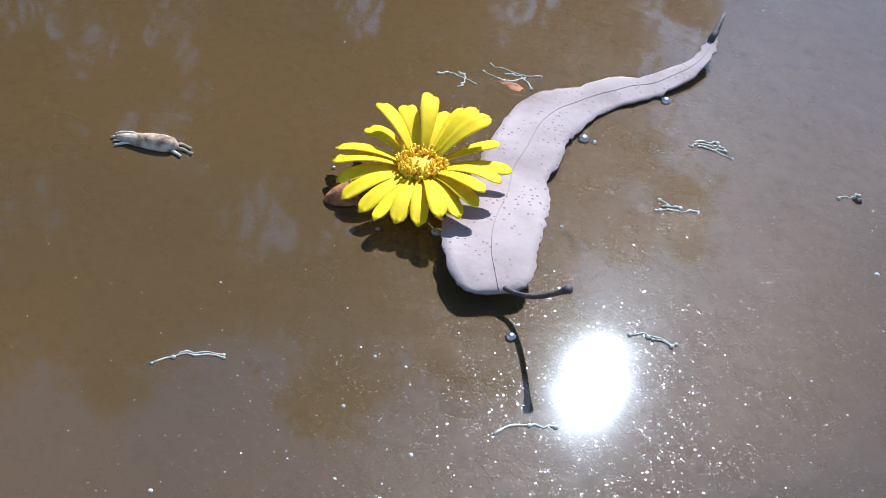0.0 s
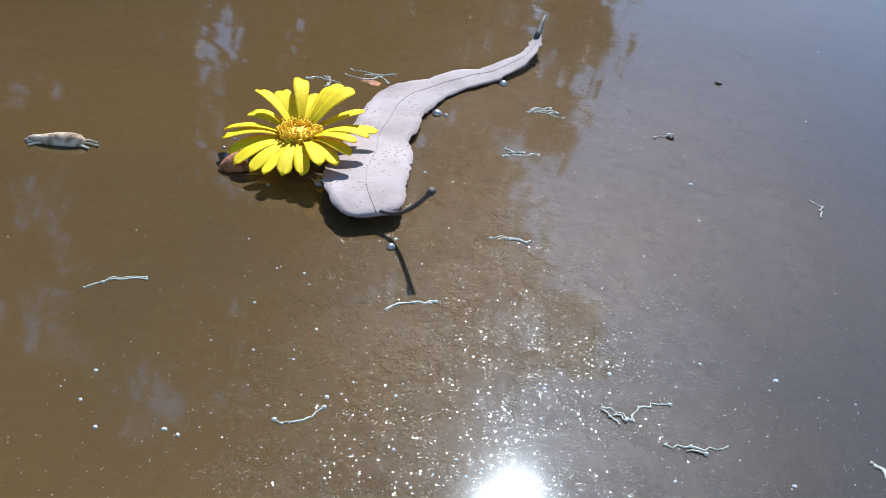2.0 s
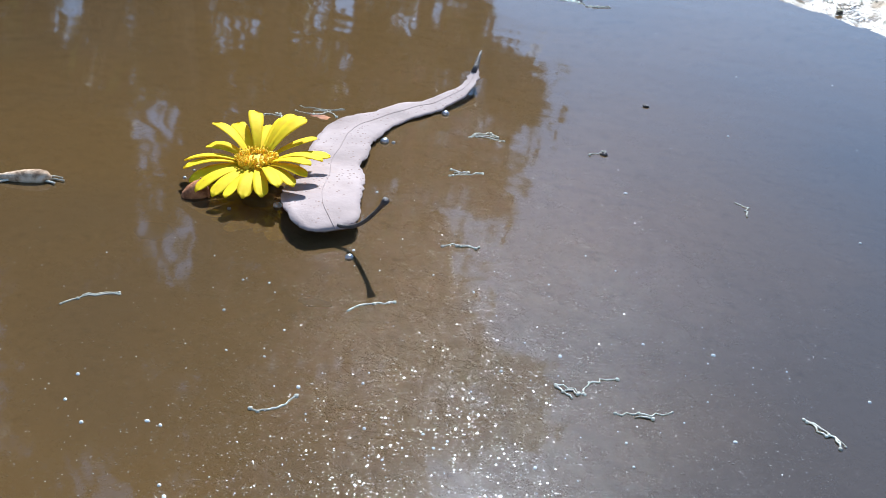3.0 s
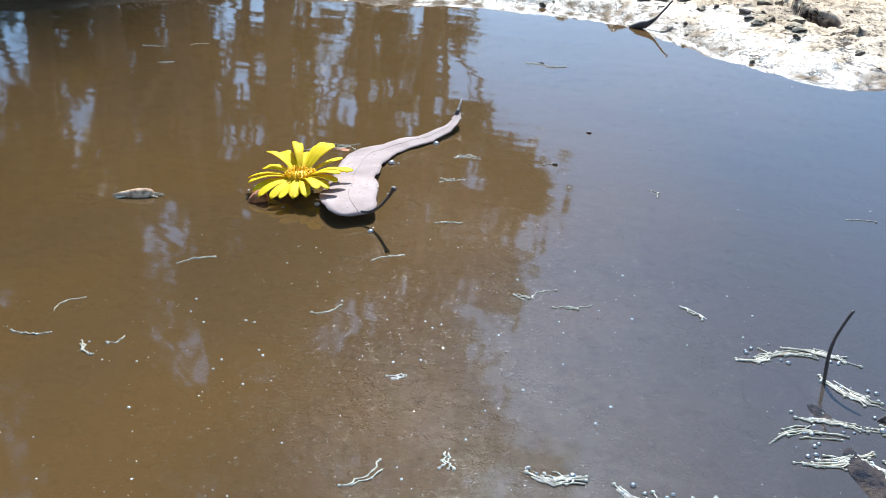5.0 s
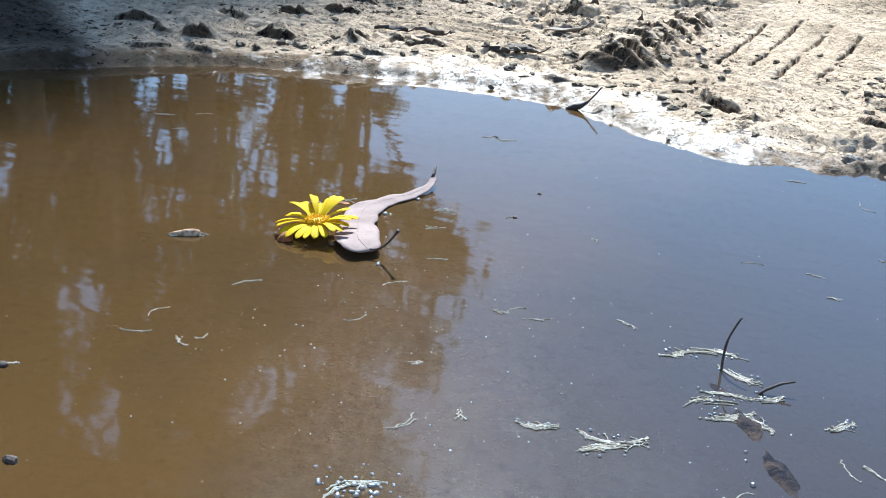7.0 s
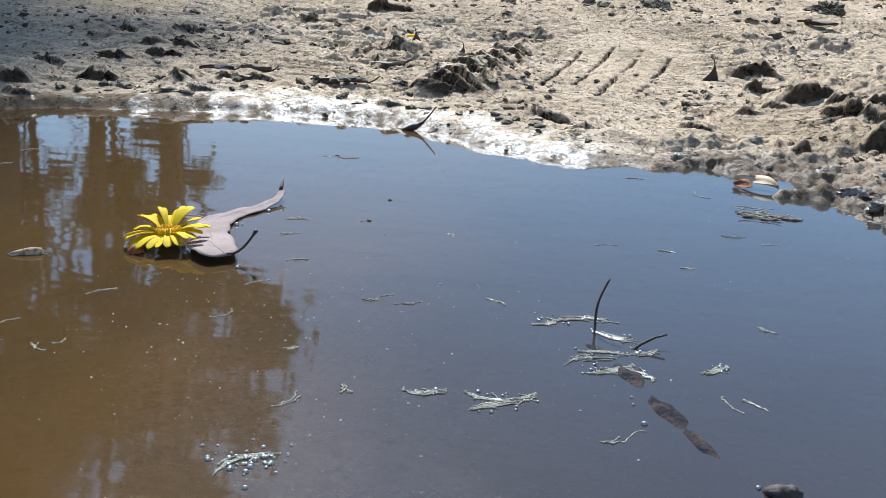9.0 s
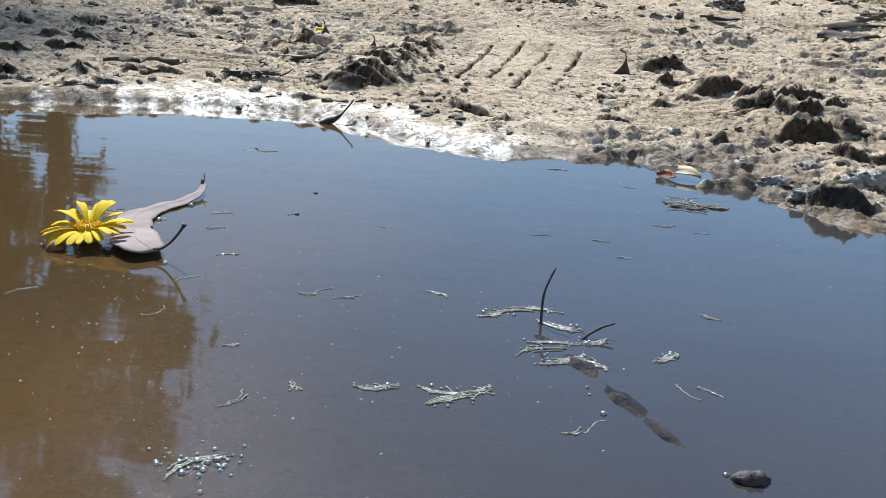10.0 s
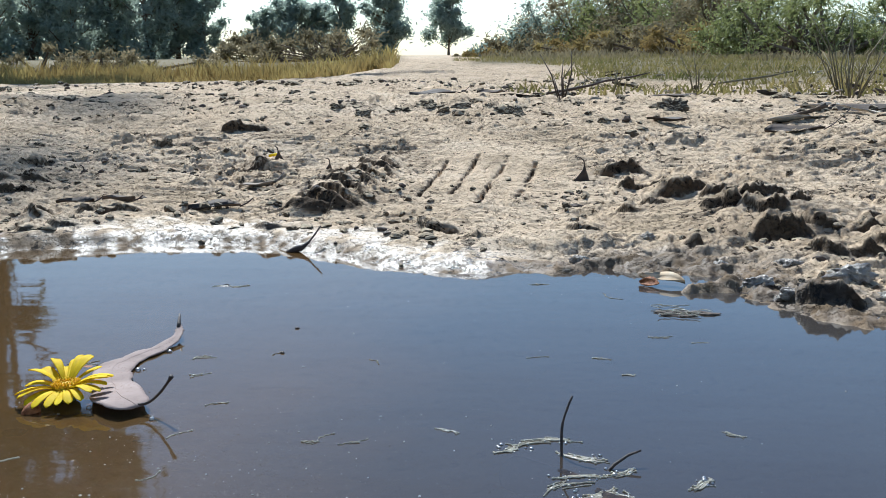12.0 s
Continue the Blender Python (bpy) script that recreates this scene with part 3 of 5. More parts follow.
def make_ground():
    xs = spaced(-300, 300, -0.36, 0.47, 0.0013, 1.07)
    ys = spaced(-200, 500, 0.15, 0.9, 0.0014, 1.028, 1.12)
    gx, gy = np.meshgrid(xs, ys)
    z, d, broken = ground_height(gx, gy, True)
    nx, ny = len(xs), len(ys)
    me = bpy.data.meshes.new("ground")
    me.vertices.add(nx * ny)
    me.vertices.foreach_set("co", np.stack([gx, gy, z], -1).astype(np.float32).ravel())
    i = (np.arange(ny - 1)[:, None] * nx + np.arange(nx - 1)[None]).ravel()
    quads = np.stack([i, i + 1, i + 1 + nx, i + nx], -1)
    me.loops.add(quads.size)
    me.loops.foreach_set("vertex_index", quads.ravel().astype(np.int32))
    me.polygons.add(len(quads))
    me.polygons.foreach_set("loop_start", np.arange(0, quads.size, 4, dtype=np.int32))
    me.polygons.foreach_set("use_smooth", np.ones(len(quads), bool))
    me.update(calc_edges=True)
    mire = smooth(0.15, 0.22, gx)
    wet = np.clip(1 - smooth(0.008, 0.024, (d + 0.028 * field(gx, gy, 30, 41, 4)) / (1 + 0.7 * mire + 0.4 * (1 - smooth(-0.2, -0.11, gx)))), 0, 1)
    wet *= smooth(-0.012, -0.003, d)
    puddled = smooth(3.2, 4.2, np.hypot(gx, gy)) * (1 - smooth(5.5, 7.5, np.hypot(gx, gy))) * (gx < -0.35 * gy)
    wet = np.clip(wet + 0.8 * puddled * (field(gx, gy, 0.8, 44, 3) > -0.1), 0, 1)
    for cx, cy, wide, h in ISLETS:
        wet = np.maximum(wet, np.exp(-((gx - cx) / 0.02) ** 4 - ((gy - cy) / 0.012) ** 4))
    gr, ga = np.hypot(gx, gy), np.degrees(np.arctan2(gx, np.maximum(gy, 1e-6)))
    damp_and_shade = np.zeros_like(gx)
    # shade in the grooves, in the pit and on lump fronts, painted dark
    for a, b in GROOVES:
        damp_and_shade += np.exp(-(along(gx, gy, a, b)[0] / 0.0022) ** 4)
    damp_and_shade = np.clip(damp_and_shade, 0, 1) * smooth(-0.04, 0.06, field(gx, gy, 70, 36, 4, 0.65))
    damp_and_shade = np.maximum(damp_and_shade, np.maximum(broken, np.exp(-(along(gx, gy, (0.1, 0.35), (0.12, 0.355))[0] / 0.008) ** 4)))
    damp_and_shade = np.maximum(damp_and_shade, 0.3 * mire * (1 - smooth(0.025, 0.07, d)) * smooth(-0.22, 0.02, field(gx, gy, 60, 47, 4, 0.6)))
    damp_and_shade = np.maximum(damp_and_shade, 0.55 * smooth(0.12, 0.2, field(gx, gy, 40, 38, 4, 0.7)) * smooth(-0.1, 0.12, field(gx, gy, 5, 61, 3)))
    damp_and_shade = np.maximum(damp_and_shade, 0.4 * np.exp(-((gx - 0.36) / 0.075) ** 4 - ((gy - 0.37) / 0.11) ** 4) * smooth(-0.15, 0.1, field(gx, gy, 45, 37, 3, 0.6)))
    land = smooth(-0.008, 0.002, d)
    strip = smooth(2.9, 3.4, gr - 0.12 * (30 + ga)) * (1 - smooth(4.6, 5.6, gr - 0.12 * (30 + ga))) * smooth(10, 14, -ga)
    damp_and_shade = np.maximum(damp_and_shade, np.clip(strip, 0, 1) * smooth(-0.25, 0.0, field(gx, gy, 1.5, 48, 3)))
    damp_and_shade *= land
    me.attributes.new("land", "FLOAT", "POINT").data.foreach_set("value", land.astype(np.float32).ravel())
    me.attributes.new("damp_and_shade", "FLOAT", "POINT").data.foreach_set("value", damp_and_shade.astype(np.float32).ravel())
    speckle = field(gx, gy, 120, 46, 3, 0.6)
    soaked = np.clip(1 - smooth(0.02, 0.06, d + 0.07 * field(gx, gy, 30, 41, 4)), 0, 1) * smooth(-0.012, -0.003, d)
    slime = np.maximum(wet, soaked * smooth(-0.2, -0.1, gx)) * (1 - 0.5 * smooth(0.14, 0.19, gx)) * (0.2 + 0.8 * smooth(-0.22, 0.0, speckle))
    slime *= 1 - (1 - smooth(0.1, 0.2, speckle)) * (1 - smooth(-0.22, -0.12, gx))
    me.attributes.new("slime", "FLOAT", "POINT").data.foreach_set("value", slime.astype(np.float32).ravel())
    me.attributes.new("wet", "FLOAT", "POINT").data.foreach_set("value", wet.astype(np.float32).ravel())
    turf = smooth(1.4, 2.8, gr + 1.2 * field(gx, gy, 3, 73, 3)) * smooth(0, 5, ga - 8 * np.exp(-gr / 5) + 5 * field(gx, gy, 0.9, 71, 3)) + smooth(8, 11, gr) * smooth(5.5, 7, -ga) + smooth(5, 9, gr) * smooth(-2.5, -1, ga)
    turf = turf * np.where(gy < 0, smooth(0.2, 1.6, gx + 0.8 * field(gx, gy, 1.5, 74, 3)), 1)
    me.attributes.new("turf", "FLOAT", "POINT").data.foreach_set("value", np.clip(turf, 0, 1).astype(np.float32).ravel())
    me.materials.append(MUD)
    return tagged(new("ground", me), "pale dried silty mud with a tyre print, churned at the waterline", "ground", kind="structure")


def height_at(x, y):
    z, _ = ground_height(np.array([float(x)]), np.array([float(y)]))
    return float(z[0])


make_ground()
wx = [(-0.75, -1.15), (0.75, -1.15), (0.75, 0.5), (-0.75, 0.5)]
thing("water", [(x, y, 0) for x, y in wx], [(0, 1, 2, 3)], WATER, "cloudy brown puddle water with floating dust", "puddle", "structure", smooth=False)


# ---- flower ----
def petal(az, lift, length, width, seed):
    """One strap-shaped ray floret with two grooves, from the disc outwards."""
    rng = random.Random(seed)
    n, m = 15, 5
    out, side = Vector((math.cos(az), math.sin(az), 0)), Vector((-math.sin(az), math.cos(az), 0))
    roll, curl = rng.uniform(-0.25, 0.25), rng.uniform(0.02, 0.14)
    verts = []
    for i in range(n):
        t = i / (n - 1)
        w = width * (0.42 + 0.58 * min(1, t * 1.7)) * math.sqrt(max(0.03, 1 - max(0, (t - 0.8) / 0.2) ** 2.2))
        r = 0.0042 + (length - 0.0042) * t
        rise = r * math.sin(lift) + length * curl * (4 * t * (1 - t)) * 0.6 - length * 0.08 * t * t
        for k in range(m):
            s = (k / (m - 1) - 0.5) * 2
            groove = -0.10 * width * (1 - s * s) + 0.05 * width * math.cos(s * 2.6 * math.pi)
            verts.append(out * r * math.cos(lift) + side * (s * w / 2) + Vector((0, 0, rise + groove + s * roll * w * 0.5)))
    top = len(verts)
    verts += [v - Vector((0, 0, 0.00022)) for v in verts]
    faces = []
    for i in range(n - 1):
        for k in range(m - 1):
            a = i * m + k
            faces.append((a, a + m, a + m + 1, a + 1))
            faces.append((a + top, a + 1 + top, a + m + 1 + top, a + m + top))
    rim = [k for k in range(m)] + [i * m + m - 1 for i in range(1, n)] + [(n - 1) * m + k for k in range(m - 2, -1, -1)] + [i * m for i in range(n - 2, 0, -1)]
    for a, b in zip(rim, rim[1:] + rim[:1]):
        faces.append((a, b, b + top, a + top))
    return verts, faces


# direction and lift of each petal, in degrees
PETALS = [(165, 12), (146, 7), (127, 14), (113, 2), (99, 14), (86, 20), (72, 22), (60, 10), (19, 15), (-4, 20), (-12, 13), (-25, 8),
          (-38, 10), (-51, 2), (-66, 0), (-78, 1), (-92, -3), (-111, -5), (-129, -5), (-143, 1), (-157, 1), (174, -4), (42, 4)]


def make_flower():
    fl = base("daisy", (0.0, -0.0008, 0.0058), "fresh yellow daisy head floating on the puddle against a gum leaf", "flower")
    for i, (az, lift) in enumerate(PETALS):
        rng = random.Random(i)
        v, fc = petal(radians(az), radians(lift + 15 * max(0, math.cos(radians(az - 115)))), 0.0182 + rng.uniform(-0.0012, 0.0006), 0.0035 + rng.uniform(-0.0006, 0.0004), i)
        part("petal", v, fc, PETAL, fl)
    ring, core = [blob(0.005, (1, 1, 0.34), 0.05, 2, 3, 2)], [blob(0.002, (1, 1, 0.4), 0.2, 2, 4, 2, (0, 0, 0.0006))]
    for k in range(230):
        rng = random.Random(k + 40)
        r, a = 0.0052 * math.sqrt((k + 0.5) / 230) + rng.uniform(-0.0003, 0.0003), k * 2.39996 + rng.uniform(-0.2, 0.2)
        inner = r < 0.0021
        ln = rng.uniform(0.0006, 0.0011) if inner else rng.uniform(0.001, 0.0024) * (1 - 0.45 * (r > 0.0046))
        foot = Vector((r * math.cos(a), r * math.sin(a), 0.0006))
        lean = Vector((math.cos(a), math.sin(a), 0)) * (0.35 * r / 0.005) + Vector((rng.gauss(0, 0.22), rng.gauss(0, 0.22), 1))
        tip = foot + lean.normalized() * ln
        (core if inner else ring).append(tube([foot, foot.lerp(tip, 0.6), tip], [0.00022, 0.00026, 0.00016 if rng.random() < 0.6 else 0.00034], 5))
    disc = part("flower_disc", *joined(ring), FLORET, fl, "ragged yellow ring of tiny florets")
    part("disc_core", *joined(core), FLORET_CORE, disc, "orange sunken core of unopened florets")
    part("calyx", *blob(0.005, (1, 1, 0.7), 0.1, 2, 8, 2, (0, 0, -0.0028)), BUSH_FOLIAGE, fl, "green base under the petals")
    return fl


make_flower()

# ---- gum leaf ----
# left edge and right edge at stations from the tip to the stalk, with height
STATIONS = [((0.0108, 0.101), (0.0128, 0.1005), 0.0056), ((0.0115, 0.0970), (0.0146, 0.0979), 0.0044), ((0.0121, 0.0886), (0.0163, 0.0891), 0.0030),
            ((0.0080, 0.0752), (0.0158, 0.0765), 0.0016), ((0.0022, 0.0676), (0.0128, 0.0657), 0.0012), ((-0.0012, 0.0564), (0.0097, 0.0542), 0.0012),
            ((-0.0051, 0.0478), (0.0108, 0.0420), 0.0016), ((-0.0045, 0.0370), (0.0120, 0.0356), 0.0018), ((-0.0006, 0.0249), (0.0153, 0.0282), 0.0020),
            ((0.0031, 0.0154), (0.0170, 0.0212), 0.0024), ((0.0074, 0.0050), (0.0219, 0.0155), 0.0028), ((0.0107, -0.0048), (0.0255, 0.0089), 0.0034),
            ((0.0138, -0.0104), (0.0281, 0.0040), 0.0038), ((0.0193, -0.0160), (0.0307, -0.0017), 0.0042), ((0.0242, -0.0194), (0.0336, -0.0061), 0.0042),
            ((0.0282, -0.0201), (0.0350, -0.0103), 0.0038), ((0.0310, -0.0176), (0.0342, -0.0137), 0.0032)]


def smooth_line(values, steps):
    """Catmull-Rom through vectors."""
    out, v = [], [values[0]] + list(values) + [values[-1]]
    for i in range(1, len(v) - 2):
        for s in range(steps):
            t = s / steps
            p0, p1, p2, p3 = v[i - 1], v[i], v[i + 1], v[i + 2]
            out.append(0.5 * ((2 * p1) + (p2 - p0) * t + (2 * p0 - 5 * p1 + 4 * p2 - p3) * t * t + (3 * p1 - p0 - 3 * p2 + p3) * t ** 3))
    return out + [values[-1]]


def make_gum_leaf():
    lf = base("gum_leaf", (0.015, 0.02, 0), "curved dry gum leaf with pale speckled underside, afloat", "leaf")
    o = Vector((0.015, 0.02, 0))
    left = smooth_line([Vector((*a, h)) for a, b, h in STATIONS], 5)
    right = smooth_line([Vector((*b, h)) for a, b, h in STATIONS], 5)
    n, m = len(left), 11
    verts, mid = [], []
    for i in range(n):
        a, b = left[i] - o, right[i] - o
        w = (b - a).length
        for k in range(m):
            s = k / (m - 1)
            p = a.lerp(b, s)
            nib = (0.0008 * noise.noise(Vector((i * 0.9, s * 3, 4))) + 0.0006 * (s > 0.5) * noise.noise(Vector((i * 2.3, 7, 1)))) * (k in (0, m - 1))
            bow = 0.035 * w * (4 * s * (1 - s)) - 0.02 * w
            rip = 0.0005 * noise.noise(Vector((p.x * 130, p.y * 130, 0)))
            verts.append(p + (b - a).normalized() * nib + Vector((0, 0, bow + rip)))
        mid.append(verts[-m + m // 2] + Vector((0, 0, 0.00005)))
    top = len(verts)
    verts += [v - Vector((0, 0, 0.00045)) for v in verts]
    faces = []
    for i in range(n - 1):
        for k in range(m - 1):
            q = i * m + k
            faces.append((q, q + m, q + m + 1, q + 1))
            faces.append((q + top, q + 1 + top, q + m + 1 + top, q + m + top))
    rim = list(range(m)) + [i * m + m - 1 for i in range(1, n)] + [(n - 1) * m + k for k in range(m - 2, -1, -1)] + [i * m for i in range(n - 2, 0, -1)]
    for a, b in zip(rim, rim[1:] + rim[:1]):
        faces.append((a, b, b + top, a + top))
    part("blade", verts, faces, GUM_LEAF, lf)
    part("midrib", *tube(mid[4:], [0.00005 + 0.00007 * i / n for i in range(4, n)], 6), GUM_LEAF, lf, "thin raised midrib")
    tip = [Vector(p) - o for p in ((0.0122, 0.0985, 0.0042), (0.0116, 0.1015, 0.0056), (0.011, 0.104, 0.0073), (0.0106, 0.1065, 0.0093))]
    part("leaf_tip", *tube(tip, [0.0011, 0.001, 0.0007, 0.0003], 7), TWIG, lf, "blackened raised tip")
    stalk = [Vector(p) - o for p in ((0.0325, -0.0145, 0.0036), (0.036, -0.0142, 0.0042), (0.040, -0.0152, 0.0072), (0.0438, -0.0166, 0.0115), (0.0468, -0.018, 0.0156))]
    part("stalk", *tube(smooth_line(stalk, 4), [0.0005] * 14 + [0.0006, 0.0008, 0.0009], 8), TWIG, lf, "dark curved stalk lifted from the water")
    return lf


make_gum_leaf()

# ---- small floating things ----
bud = base("bud", (-0.0078, -0.0147, 0), "reddish-brown dry bud beside the daisy", "bud")
bud_way = Vector((0.55, 0.8, 0.22)).normalized()
part("cup", *tube([bud_way * t + Vector((0, 0, 0.001)) for t in (-0.0042, -0.0036, -0.002, 0.0, 0.0016, 0.0026)], [0.0004, 0.0012, 0.0022, 0.0027, 0.0026, 0.0016], 9), BUD_MAT, bud)
part("rim", *tube([bud_way * 0.0018 + Vector((0, 0, 0.001)) + (bud_way.orthogonal().normalized() * math.cos(a) + bud_way.cross(bud_way.orthogonal().normalized()) * math.sin(a)) * 0.0027 for a in np.linspace(0, 6.1, 16)],
     [0.0003] * 16, 5), BUD_MAT, bud, "ridged brown rim")

husk = base("seed_husk", (-0.0465, -0.0325, 0), "tan papery seed husk with loose pale fibres, floating", "husk")
husk_way = Vector((0.0135, 0.0095, 0)).normalized()
part("shell", *tube([husk_way * t + Vector((0, 0, 0.0008)) for t in (-0.007, -0.0055, -0.003, 0.0, 0.003, 0.005, 0.006)],
     [0.0004, 0.0009, 0.0014, 0.0019, 0.0020, 0.0016, 0.0004], 10), HUSK, husk)
for k, (s0, s1, off) in enumerate(((-0.0065, 0.007, -0.0026), (-0.0075, -0.001, 0.002), (0.004, 0.0085, 0.0006), (0.0045, 0.0092, -0.001), (0.003, 0.0072, -0.0026), (-0.008, -0.004, 0.0004), (-0.0072, -0.005, -0.0012))):
    side = Vector((-husk_way.y, husk_way.x, 0))
    a, b = husk_way * s0 + side * off * 0.6, husk_way * s1 + side * off
    part("fibre", *tube(curve_pts(a[:2], b[:2], 0.16, 7, 0.0004, k), [0.00022, 0.0003, 0.0002, 0.00034, 0.00022, 0.00018, 0.00034], 5), FIBRE, husk, "pale loose fibre")


def fibre_thing(a, b, bend, seed, strands=1, thick=0.00018, label="pale rootlet floating on brown water", group="floating rootlets"):
    """One rootlet, or a bundle of near-parallel ones grown together, with knobby ends and a few side shoots."""
    at = Vector(((a[0] + b[0]) / 2, (a[1] + b[1]) / 2, 0))
    rng = random.Random(seed)
    run = Vector((b[0] - a[0], b[1] - a[1], 0))
    side = Vector((-run.y, run.x, 0)).normalized()
    spine = curve_pts((a[0] - at.x, a[1] - at.y), (b[0] - at.x, b[1] - at.y), bend * rng.choice((1, -1)), 11, 0.00008, seed * 7)
    spine = [p + side * rng.gauss(0, 0.00025) for p in spine]
    pieces = []
    for s in range(strands):
        lo, hi = (0, 11) if s == 0 else (rng.randint(0, 5), rng.randint(7, 11))
        off, flare = (0, 0) if s == 0 else (rng.gauss(0, 0.0008), rng.gauss(0, 0.0009))
        pts = [p + side * (off * math.sin(0.5 + 2.4 * i / 11) + flare * (i / 10) ** 2 + rng.gauss(0, 0.00012)) + Vector((0, 0, rng.uniform(0, 0.0002) * bool(s))) for i, p in enumerate(spine)][lo:hi]
        pieces.append(tube(pts, [thick * rng.uniform(0.6, 1.4) for _ in pts], 5))
        ends = [pts[0], pts[-1]] + [p for p in pts[1:-1] if rng.random() < 0.22]
        if s % 3 == 2:
            root = pts[len(pts) // 2]
            tip = root + (run.normalized() * rng.choice((1, -1)) + side * rng.choice((1, -1)) * rng.uniform(0.4, 1.2)).normalized() * rng.uniform(0.002, 0.005)
            pieces.append(tube([root, root.lerp(tip, 0.5) + side * rng.gauss(0, 0.0004), tip], [thick, thick * 0.9, thick * 0.7], 5))
            ends.append(tip)
        for e in ends:
            if rng.random() < 0.75:
                pieces.append(blob(thick * rng.uniform(1.4, 3.0), (1, 1, 0.8), 0.3, 2, seed + s, 1, e))
    return thing("rootlet", *joined(pieces), FIBRE, label, "rootlet", group=group, at=at)


ROOTLETS = [(0.0515, -0.0405, 0.0575, -0.0315), (0.0545, -0.0035, 0.0615, 0.0015), (0.0985, -0.0405, 0.1045, -0.0405), (0.1045, -0.0405, 0.1075, -0.032), (0.1115, -0.043, 0.1205, -0.0365), (0.143, -0.0245, 0.151, -0.0295),
            (0.0545, -0.0785, 0.0595, -0.071), (0.0015, -0.0705, 0.0085, -0.061), (0.0375, 0.033, 0.044, 0.04), (-0.0078, -0.1116, -0.0053, -0.1012), (-0.0083, -0.126, 0.0012, -0.1214), (0.0113, -0.1211, 0.0188, -0.1252),
            (0.0181, -0.1189, 0.0196, -0.1137), (-0.0243, -0.169, -0.0191, -0.163), (0.0302, 0.0594, 0.0359, 0.0656), (0.0632, 0.0695, 0.066, 0.0743), (0.1037, -0.1436, 0.1063, -0.1312), (0.1175, -0.1217, 0.1201, -0.1274)]
ROOTLETS_FAR = [(0.1747, 0.0687, 0.1838, 0.071), (0.2028, 0.07, 0.2103, 0.0678), (0.2136, 0.0452, 0.2191, 0.0451), (0.2491, 0.097, 0.2568, 0.0986), (0.2307, 0.1078, 0.2414, 0.1097), (0.2418, -0.0233, 0.2494, -0.028),
                (0.2295, -0.0945, 0.2356, -0.1047), (0.2357, -0.0941, 0.2428, -0.1018), (0.1965, -0.1374, 0.2025, -0.1358), (0.2025, -0.1358, 0.2087, -0.1271), (-0.0041, 0.2118, 0.0057, 0.2152), (0.0074, 0.2123, 0.0161, 0.2169),
                (-0.1724, 0.1553, -0.1657, 0.163), (-0.1623, 0.1176, -0.1564, 0.1225), (0.1756, 0.2248, 0.1868, 0.2257), (0.2159, 0.2021, 0.2251, 0.1883), (-0.1924, 0.1415, -0.1813, 0.1464), (0.0915, -0.0995, 0.0934, -0.0963),
                (0.107, 0.063, 0.112, 0.057)]
for i, (ax, ay, bx, by) in enumerate(ROOTLETS + ROOTLETS_FAR):
    fibre_thing((ax, ay), (bx, by), 0.07 if i % 3 else 0.16, i + 1, 1 + i % 3)
# thicker tangles
TANGLES = [(0.1357, -0.1202, 0.1481, -0.117, 7), (0.1539, -0.1151, 0.1693, -0.1186, 4), (0.158, -0.1294, 0.1693, -0.1186, 5), (0.1664, -0.1167, 0.1753, -0.1118, 4), (0.2229, -0.0764, 0.231, -0.0672, 6),
           (0.1645, -0.0487, 0.1714, -0.0402, 2), (0.1679, -0.0442, 0.1822, -0.0368, 3), (0.173, -0.0369, 0.1932, -0.0359, 4), (0.1843, -0.0464, 0.2017, -0.0548, 5), (0.1829, -0.0698, 0.199, -0.0685, 8),
           (0.1795, -0.0832, 0.1947, -0.0718, 4), (0.1855, -0.0877, 0.2016, -0.0772, 5), (0.1973, -0.0795, 0.2085, -0.088, 3), (0.1989, -0.0669, 0.209, -0.0606, 2), (0.1043, -0.187, 0.1156, -0.1708, 4)]
for i, (ax, ay, bx, by, n) in enumerate(TANGLES):
    fibre_thing((ax, ay), (bx, by), 0.12, 60 + i, n + 5, 0.0002, "tangle of pale rootlets with trapped bubbles on the water", "rootlet tangles")

# upright dark twigs, a sunken branch, dark crumbs
twig = base("twig", (0.1863, -0.0493, 0), "thin dark twig standing out of the puddle", "twig")
part("shoot", *tube(smooth_line([Vector(p) for p in ((0, 0, -0.006), (-0.0003, 0.0005, 0.004), (0.0, 0.002, 0.010), (0.0014, 0.0035, 0.0145), (0.0032, 0.0055, 0.0185))], 4),
     [0.00048] * 9 + [0.0004] * 8, 7), TWIG, twig)
stub = base("twig", (0.1985, -0.063, 0), "short dark twig poking from the rootlet mat", "twig")
part("shoot", *tube([(0, 0, -0.002), (0.004, 0.003, 0.0015), (0.0085, 0.006, 0.0035), (0.0125, 0.0075, 0.0045)], [0.0006, 0.00055, 0.00045, 0.0003], 7), TWIG, stub)
log = base("sunken_branch", (0.2, -0.085, -0.0053), "dark waterlogged branch lying just at the surface", "branch")
log_line = smooth_line([Vector(p) for p in ((-0.03, 0.045, -0.005), (-0.016, 0.026, -0.0009), (-0.002, 0.004, 0.0002), (0.011, -0.022, 0.0002), (0.025, -0.048, 0.0), (0.045, -0.085, -0.006))], 5)
bark_v, bark_f = tube(log_line, [0.0056 + 0.0006 * math.sin(i * 1.3) for i in range(len(log_line))], 14)
part("wood", [v * 1 + Vector((1, 0.4, 0.8)) * 0.0007 * noise.fractal(v * 240, 0.7, 2.0, 4) for v in bark_v], bark_f, SUNK_WOOD, log)

